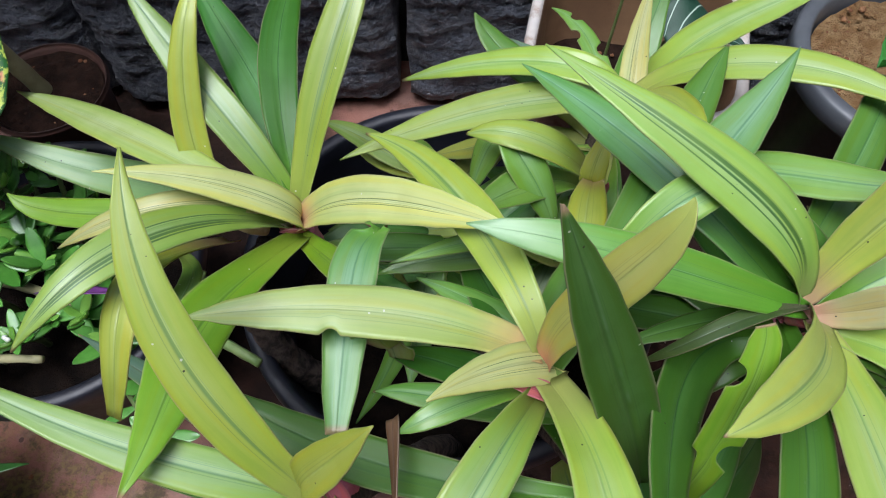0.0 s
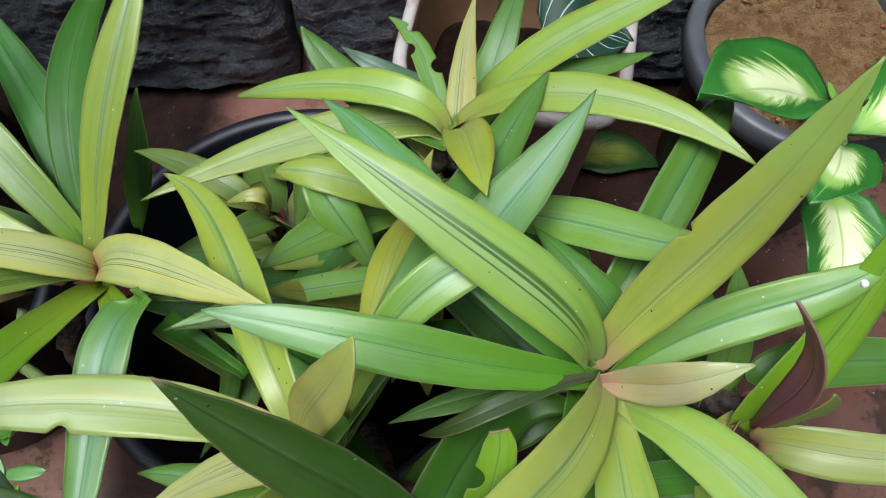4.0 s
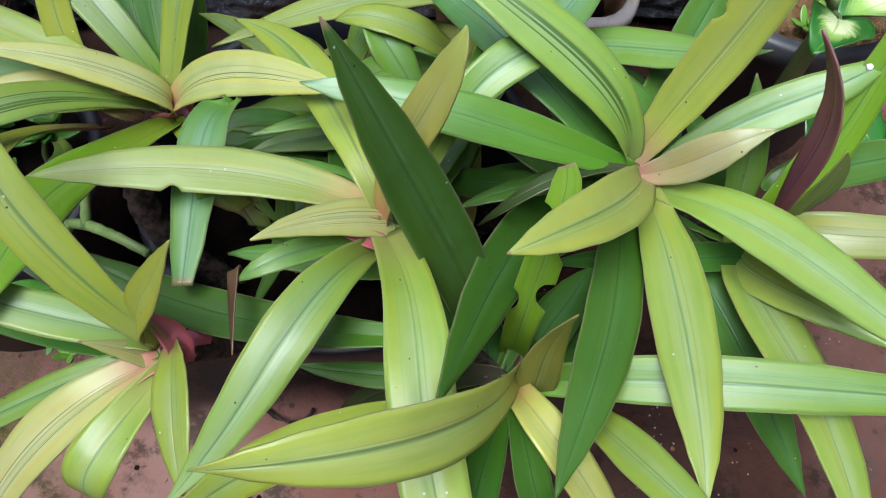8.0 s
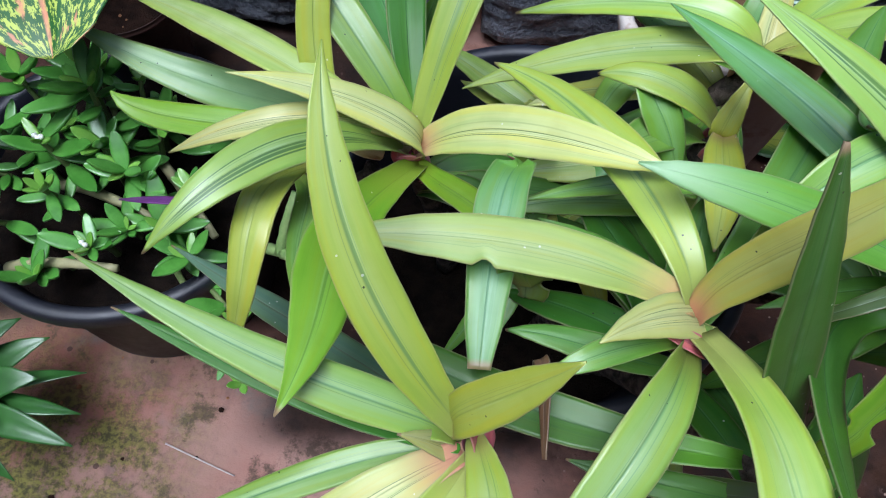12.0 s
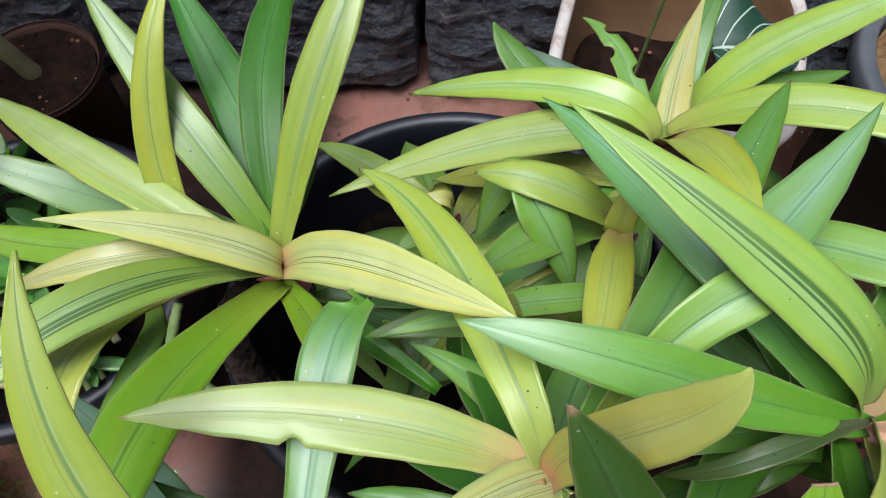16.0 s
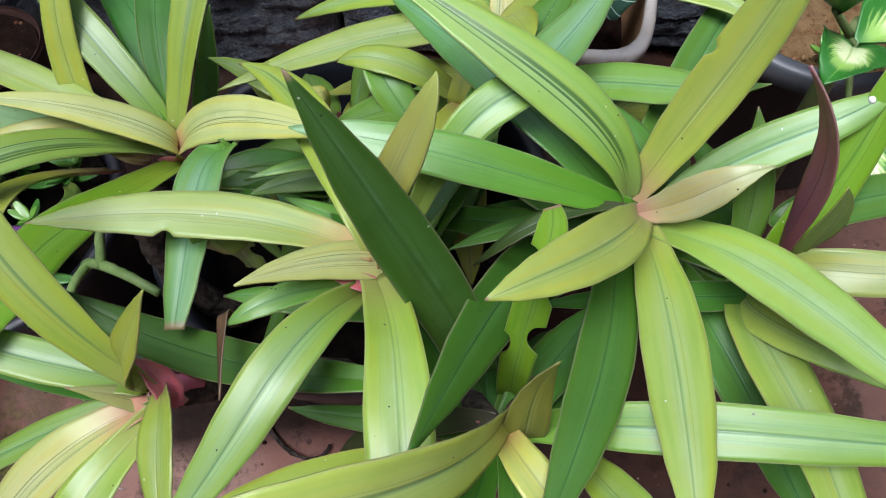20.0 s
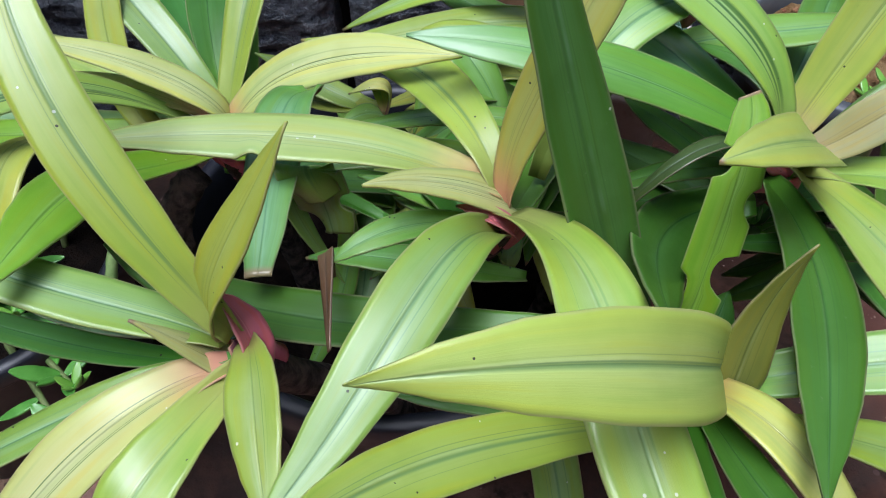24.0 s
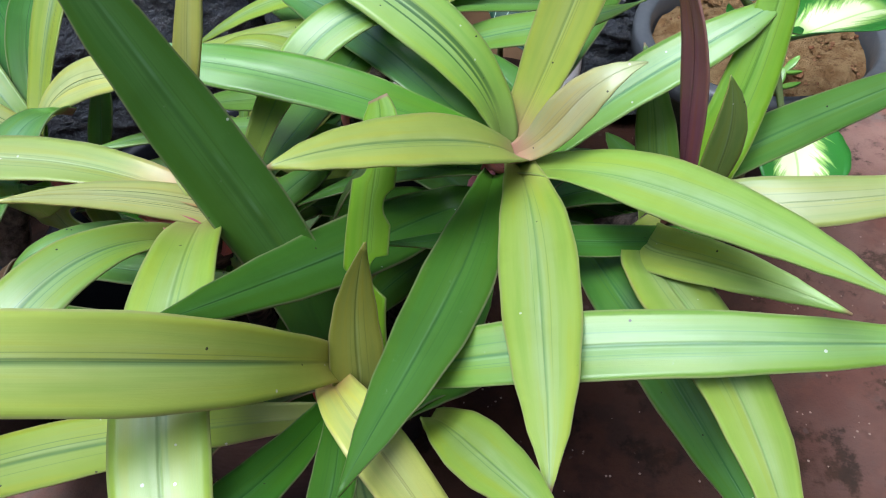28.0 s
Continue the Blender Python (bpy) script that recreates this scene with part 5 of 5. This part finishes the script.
FLESH = []
for ln, wd, mt in ((0.039, 0.0150, SUCC), (0.033, 0.0140, SUCC), (0.023, 0.0100, SUCCY), (0.045, 0.0160, SUCC)):
    me = fleshy(ln, wd)
    me.materials.append(mt)
    FLESH.append(me)


def succulent(foot, head, size, seed, young=False, bud=False):
    rng = random.Random(seed)
    ob = thing("succulent", "trailing succulent with plump oblong green leaves" if not bud else "trailing succulent with green leaves and white buds", "succulent", foot, "succulents in the pot")
    f, h = Vector(foot), Vector(head)
    d = h - f
    line = (Vector((0, 0, 0)), Vector((d.x * 0.1, d.y * 0.1, d.z * 0.5)), Vector((d.x * 0.7, d.y * 0.7, d.z * 0.8)), d)
    part("stem", tube(line, (0.0035, 0.0022), 8, 0.06, seed), STEM, ob)
    turn = rng.uniform(0, 360)
    crown = rng.choice((4, 5, 6))
    for k in range(crown + 6):
        # a small crown at the tip, older and larger leaves lower on the stem
        tip = k < crown
        lf = new("leaf", FLESH[2] if tip and (young or k < 3) else FLESH[rng.choice((0, 1, 3))])
        lf.parent = ob
        s = size * rng.uniform(0.7, 1.2)
        at = d if tip else bezier(line, 1 - rng.uniform(0.05, 0.55))
        lift = rng.uniform(-55, -15) if tip else rng.uniform(-40, 22)
        lf.matrix_basis = pose(*at, 0, lift, turn + k * 137.5 + rng.uniform(-25, 25)) @ Matrix.Diagonal((s, s * rng.uniform(0.9, 1.2), s, 1))
    if bud:
        for k in range(3):
            b = part("bud", pebble(0.0024, seed + k, 1.0), FLOWER, ob, "small white bud")
            b.location = d + Vector((rng.uniform(-0.007, 0.007), rng.uniform(-0.007, 0.007), 0.006))


POT_AT = Vector((-0.39, 0.345, 0.185))
for k, (x, y, z, size, kind) in enumerate((
        (-0.46, 0.385, 0.29, 1.0, 0), (-0.385, 0.366, 0.31, 1.05, 0), (-0.425, 0.326, 0.28, 1.0, 2), (-0.415, 0.285, 0.27, 0.9, 1), (-0.347, 0.305, 0.28, 1.0, 0),
        (-0.372, 0.245, 0.25, 0.75, 2), (-0.312, 0.265, 0.26, 0.95, 1), (-0.42, 0.222, 0.23, 0.9, 0), (-0.402, 0.395, 0.30, 0.95, 1), (-0.29, 0.25, 0.24, 0.9, 0),
        (-0.47, 0.34, 0.27, 1.0, 0), (-0.36, 0.40, 0.28, 0.9, 0), (-0.335, 0.36, 0.27, 0.9, 0), (-0.47, 0.26, 0.25, 1.0, 0), (-0.25, 0.21, 0.20, 0.9, 1),
        (-0.44, 0.43, 0.28, 0.9, 0), (-0.30, 0.31, 0.25, 0.8, 1), (-0.38, 0.335, 0.27, 1.0, 0), (-0.235, 0.155, 0.20, 0.8, 1), (-0.35, 0.27, 0.24, 0.8, 0))):
    a = Vector((x, y, 0)) - Vector((POT_AT.x, POT_AT.y, 0))
    foot = POT_AT + a * min(0.75, 0.1 / max(0.001, a.length))
    foot.z = 0.183
    succulent(foot, (x, y, z), size, 20 + k, kind == 1, kind == 2)

rs = random.Random(77)
for k in range(9):
    a, r = k * 2.399, 0.135 * math.sqrt((k + 0.5) / 9)
    x, y = -0.40 + r * math.cos(a), 0.335 + r * math.sin(a)
    if y < 0.29:
        continue
    succulent((-0.39 + 0.75 * (x + 0.39), 0.345 + 0.75 * (y - 0.345), 0.183), (x, y, 0.225 + rs.uniform(0, 0.035)), rs.uniform(0.75, 1.0), 200 + k, k % 3 == 0)

for k, (a, b) in enumerate((((-0.46, 0.24, 0.2), (-0.35, 0.235, 0.235)), ((-0.44, 0.33, 0.2), (-0.33, 0.29, 0.22)), ((-0.37, 0.38, 0.2), (-0.28, 0.28, 0.22)))):
    ob = part("creeping_stem", tube((a, Vector(a).lerp(b, 0.3) + Vector((0, 0, 0.02)), Vector(a).lerp(b, 0.7) + Vector((0, 0, 0.01)), b), (0.0055, 0.0035), 10, 0.1, k), PALESTEM)
    tagged(ob, "bare pale creeping succulent stem on the soil", "stem", "creeping stems")

stem_plant = thing("creeping_stem", "fat forked green succulent stem leaning from its pot", "stem", (-0.27, 0.29, 0.19), "creeping stems")
for k, (a, b, r) in enumerate((((0.0, 0.0, 0.0), (0.065, -0.045, 0.085), 0.0055), ((0.065, -0.045, 0.085), (0.125, -0.080, 0.100), 0.0048), ((0.062, -0.044, 0.082), (0.075, -0.010, 0.125), 0.0045), ((0.030, -0.022, 0.045), (0.035, -0.075, 0.075), 0.0045))):
    a, b = Vector(a), Vector(b)
    part("stem", tube((a, a.lerp(b, 0.35) + Vector((0, 0, 0.008)), a.lerp(b, 0.7) + Vector((0, 0, 0.006)), b), (r, r * 0.8), 10, 0.08, 40 + k), FORK, stem_plant)

# a purple lance leaf lies between the succulents
ob = part("purple_leaf", blade(((-0.26, 0.262, 0.31), (-0.285, 0.264, 0.312), (-0.31, 0.267, 0.305), (-0.336, 0.268, 0.298)), 0.012, 30, cols=6, rows=16), [PURPLE, PURPLE])
tagged(ob, "narrow purple lance leaf among succulents", "leaf")

# ---- glossy plant in the corner ----
plant = thing("glossy_plant", "low plant with glossy dark green lance leaves", "plant", (-0.56, 0.14, 0.0))
P0 = Vector((-0.56, 0.14, 0.0))
part("stem", tube(((0, 0, 0), (0, 0, 0.03), (0, 0, 0.06), (0.005, 0, 0.10)), (0.006, 0.004), 8, 0.05), STEM, plant)
for k, (x, y, z, w, r) in enumerate(((-0.447, 0.203, 0.12, 0.026, 10), (-0.412, 0.178, 0.10, 0.018, -20), (-0.440, 0.160, 0.13, 0.032, 15), (-0.405, 0.138, 0.10, 0.020, -15),
                                     (-0.404, 0.108, 0.10, 0.026, 20), (-0.447, 0.072, 0.10, 0.026, 35), (-0.47, 0.115, 0.12, 0.024, 0), (-0.47, 0.215, 0.14, 0.026, 0))):
    tip = Vector((x, y, z)) - P0
    root = Vector((0.005, 0, 0.06 + 0.004 * k))
    part("leaf", blade((root, root.lerp(tip, 0.35) + Vector((0, 0, 0.03)), root.lerp(tip, 0.7) + Vector((0, 0, 0.025)), tip), w * 1.2, r, BROAD, 0.35, cols=8, rows=18, seed=k), [GLOSSY, GLOSSY], plant)

# ---- broad-leaved plants at the sides ----
agl = thing("mottled_plant", "plant with broad leaves mottled green, yellow and pink", "plant", (-0.485, 0.616, 0.14))
A0 = Vector((-0.485, 0.616, 0.14))
part("stem", tube(((0, 0, 0), (-0.004, -0.01, 0.05), (-0.012, -0.02, 0.12), (-0.02, -0.035, 0.20)), (0.011, 0.008), 12, 0.05), PALESTEM, agl)
for rootp, tipp, w, r, wav in (((-0.43, 0.50, 0.40), (-0.369, 0.324, 0.393), 0.115, 6, 0.02), ((-0.52, 0.56, 0.38), (-0.66, 0.46, 0.36), 0.09, 0, 0.03)):
    root = Vector((-0.02, -0.035, 0.20))
    tip, neck = Vector(tipp) - A0, Vector(rootp) - A0
    part("petiole", tube((root, root.lerp(neck, 0.3) + Vector((0, 0, 0.01)), root.lerp(neck, 0.7) + Vector((0, 0, 0.012)), neck), (0.005, 0.0035), 8), PALESTEM, agl)
    part("leaf", blade((neck, neck.lerp(tip, 0.3) + Vector((0, 0, 0.022)), neck.lerp(tip, 0.7) + Vector((0, 0, 0.02)), tip), w, r, ROUNDED, 0.15, cols=20, rows=40, wave=wav, hole=(0.55, 0.78, 0.05, 0.07)), [AGLAO, AGLAO], agl)

die = thing("white_leaved_plant", "plant with dark green leaves feathered white in the middle", "plant", (0.47, 0.42, 0.0))
D0 = Vector((0.47, 0.42, 0.0))
part("stem", tube(((0, 0, 0), (0.0, 0.005, 0.12), (-0.01, 0.0, 0.25), (-0.01, 0.0, 0.36)), (0.012, 0.008), 10, 0.06), STEM, die)
for k, (a, b, w, r) in enumerate((((0.405, 0.385, 0.41), (0.279, 0.338, 0.487), 0.085, 12), ((0.43, 0.37, 0.38), (0.37, 0.30, 0.42), 0.055, 0),
                                  ((0.45, 0.395, 0.355), (0.60, 0.46, 0.335), 0.09, -10), ((0.47, 0.385, 0.29), (0.446, 0.265, 0.272), 0.078, 0))):
    p0, p3 = Vector((0.46, 0.42, 0.34)) - D0, Vector(b) - D0
    pm = Vector(a) - D0
    part("petiole", tube((p0, p0.lerp(pm, 0.3), p0.lerp(pm, 0.7), pm), (0.004, 0.003), 8), STEM, die)
    part("leaf", blade((pm, pm.lerp(p3, 0.35) + Vector((0, 0, 0.02)), pm.lerp(p3, 0.7) + Vector((0, 0, 0.018)), p3), w, r, BROAD, 0.6 if k == 0 else 0.35, 0.25, cols=14, rows=28, wave=0.07, seed=k), [DIEFF, DIEFF], die)

alo = thing("veined_plant", "young plant with dark leaf and white veins in a pot", "plant", (0.245, 0.635, 0.155))
part("petiole", tube(((0, 0, 0), (0.0, -0.005, 0.05), (0.0, -0.03, 0.09), (-0.006, -0.06, 0.125)), (0.004, 0.003), 8), STEM, alo)
part("leaf", blade(((-0.010, -0.066, 0.125), (0.015, -0.062, 0.138), (0.05, -0.058, 0.126), (0.08, -0.062, 0.105)), 0.112, 8, SHIELD, 0.1, cols=12, rows=24, wave=0.04), [ALOC, ALOC], alo)
twig = thing("thin_shoot", "thin upright green shoot in a pot", "shoot", (0.19, 0.63, 0.15))
part("stem", tube(((0, 0, 0), (0.002, 0, 0.08), (0.006, 0, 0.16), (0.012, 0.002, 0.26)), (0.0022, 0.0014), 8, 0.04), STEM, twig)
part("root", tube(((0, 0, 0.0), (-0.01, -0.01, 0.02), (-0.02, -0.03, 0.02), (-0.018, -0.04, 0.0)), (0.003, 0.002), 8, 0.1), PALESTEM, twig)

ob = part("fallen_leaf", blade(((0.300, 0.590, 0.010), (0.335, 0.606, 0.026), (0.380, 0.604, 0.028), (0.425, 0.580, 0.008)), 0.068, 0, BROAD, 0.2, cols=8, rows=18), [FALLEN, FALLEN])
tagged(ob, "dull dark green fallen leaf on the floor", "leaf")
ob = part("straw", tube(((-0.352, 0.134, 0.003), (-0.325, 0.125, 0.0035), (-0.30, 0.116, 0.0035), (-0.272, 0.107, 0.003)), (0.0010, 0.0008), 6), STRAW)
tagged(ob, "thin pale dry straw on the red floor", "straw")

ob = part("dry_twig", tube(((-0.126, 0.190, 0.006), (-0.108, 0.145, 0.010), (-0.058, 0.115, 0.010), (-0.045, 0.151, 0.006)), (0.0026, 0.0018), 8, 0.25, 4, 20), BARK)
tagged(ob, "thin curved brown twig, dry and shrivelled, on the floor", "twig")

# seedlings in the sandy pot
for k, (x, y) in enumerate(((0.50, 0.50), (0.53, 0.515), (0.515, 0.49))):
    sd = thing("seedling", "tiny green seedling in sandy soil", "seedling", (x, y, 0.222), "seedlings")
    part("stem", tube(((0, 0, 0), (0, 0, 0.005), (0.001, 0, 0.01), (0.002, 0, 0.016)), (0.0012, 0.0009), 6), STEM, sd)
    for j in range(4):
        lf = new("leaf", FLESH[2])
        lf.parent = sd
        lf.matrix_basis = pose(0.002, 0, 0.014, 0, -25, 90 * j + 30 * k)

# a drop on the lime leaf
ob = part("water_drop", pebble(0.0022, 3, 0.8), WATER)
tagged(ob, "white drop lying on a lime green leaf", "drop")
ob.location = (0.326, 0.203, 0.521)

# litter on the floor
rng = random.Random(8)
for k in range(40):
    x, y = rng.uniform(-0.5, -0.1), rng.uniform(0.0, 0.27)
    if k > 26:
        x, y = rng.uniform(0.25, 0.5), rng.uniform(-0.05, 0.15)
    s = rng.uniform(0.0012, 0.0032)
    ob = part("soil_crumb", pebble(s, k), SOILRED if k % 4 else CLOD)
    tagged(ob, "dark crumb of soil on the red floor", "soil crumb", "crumbs on the floor")
    ob.location = (x, y, s * 0.6)
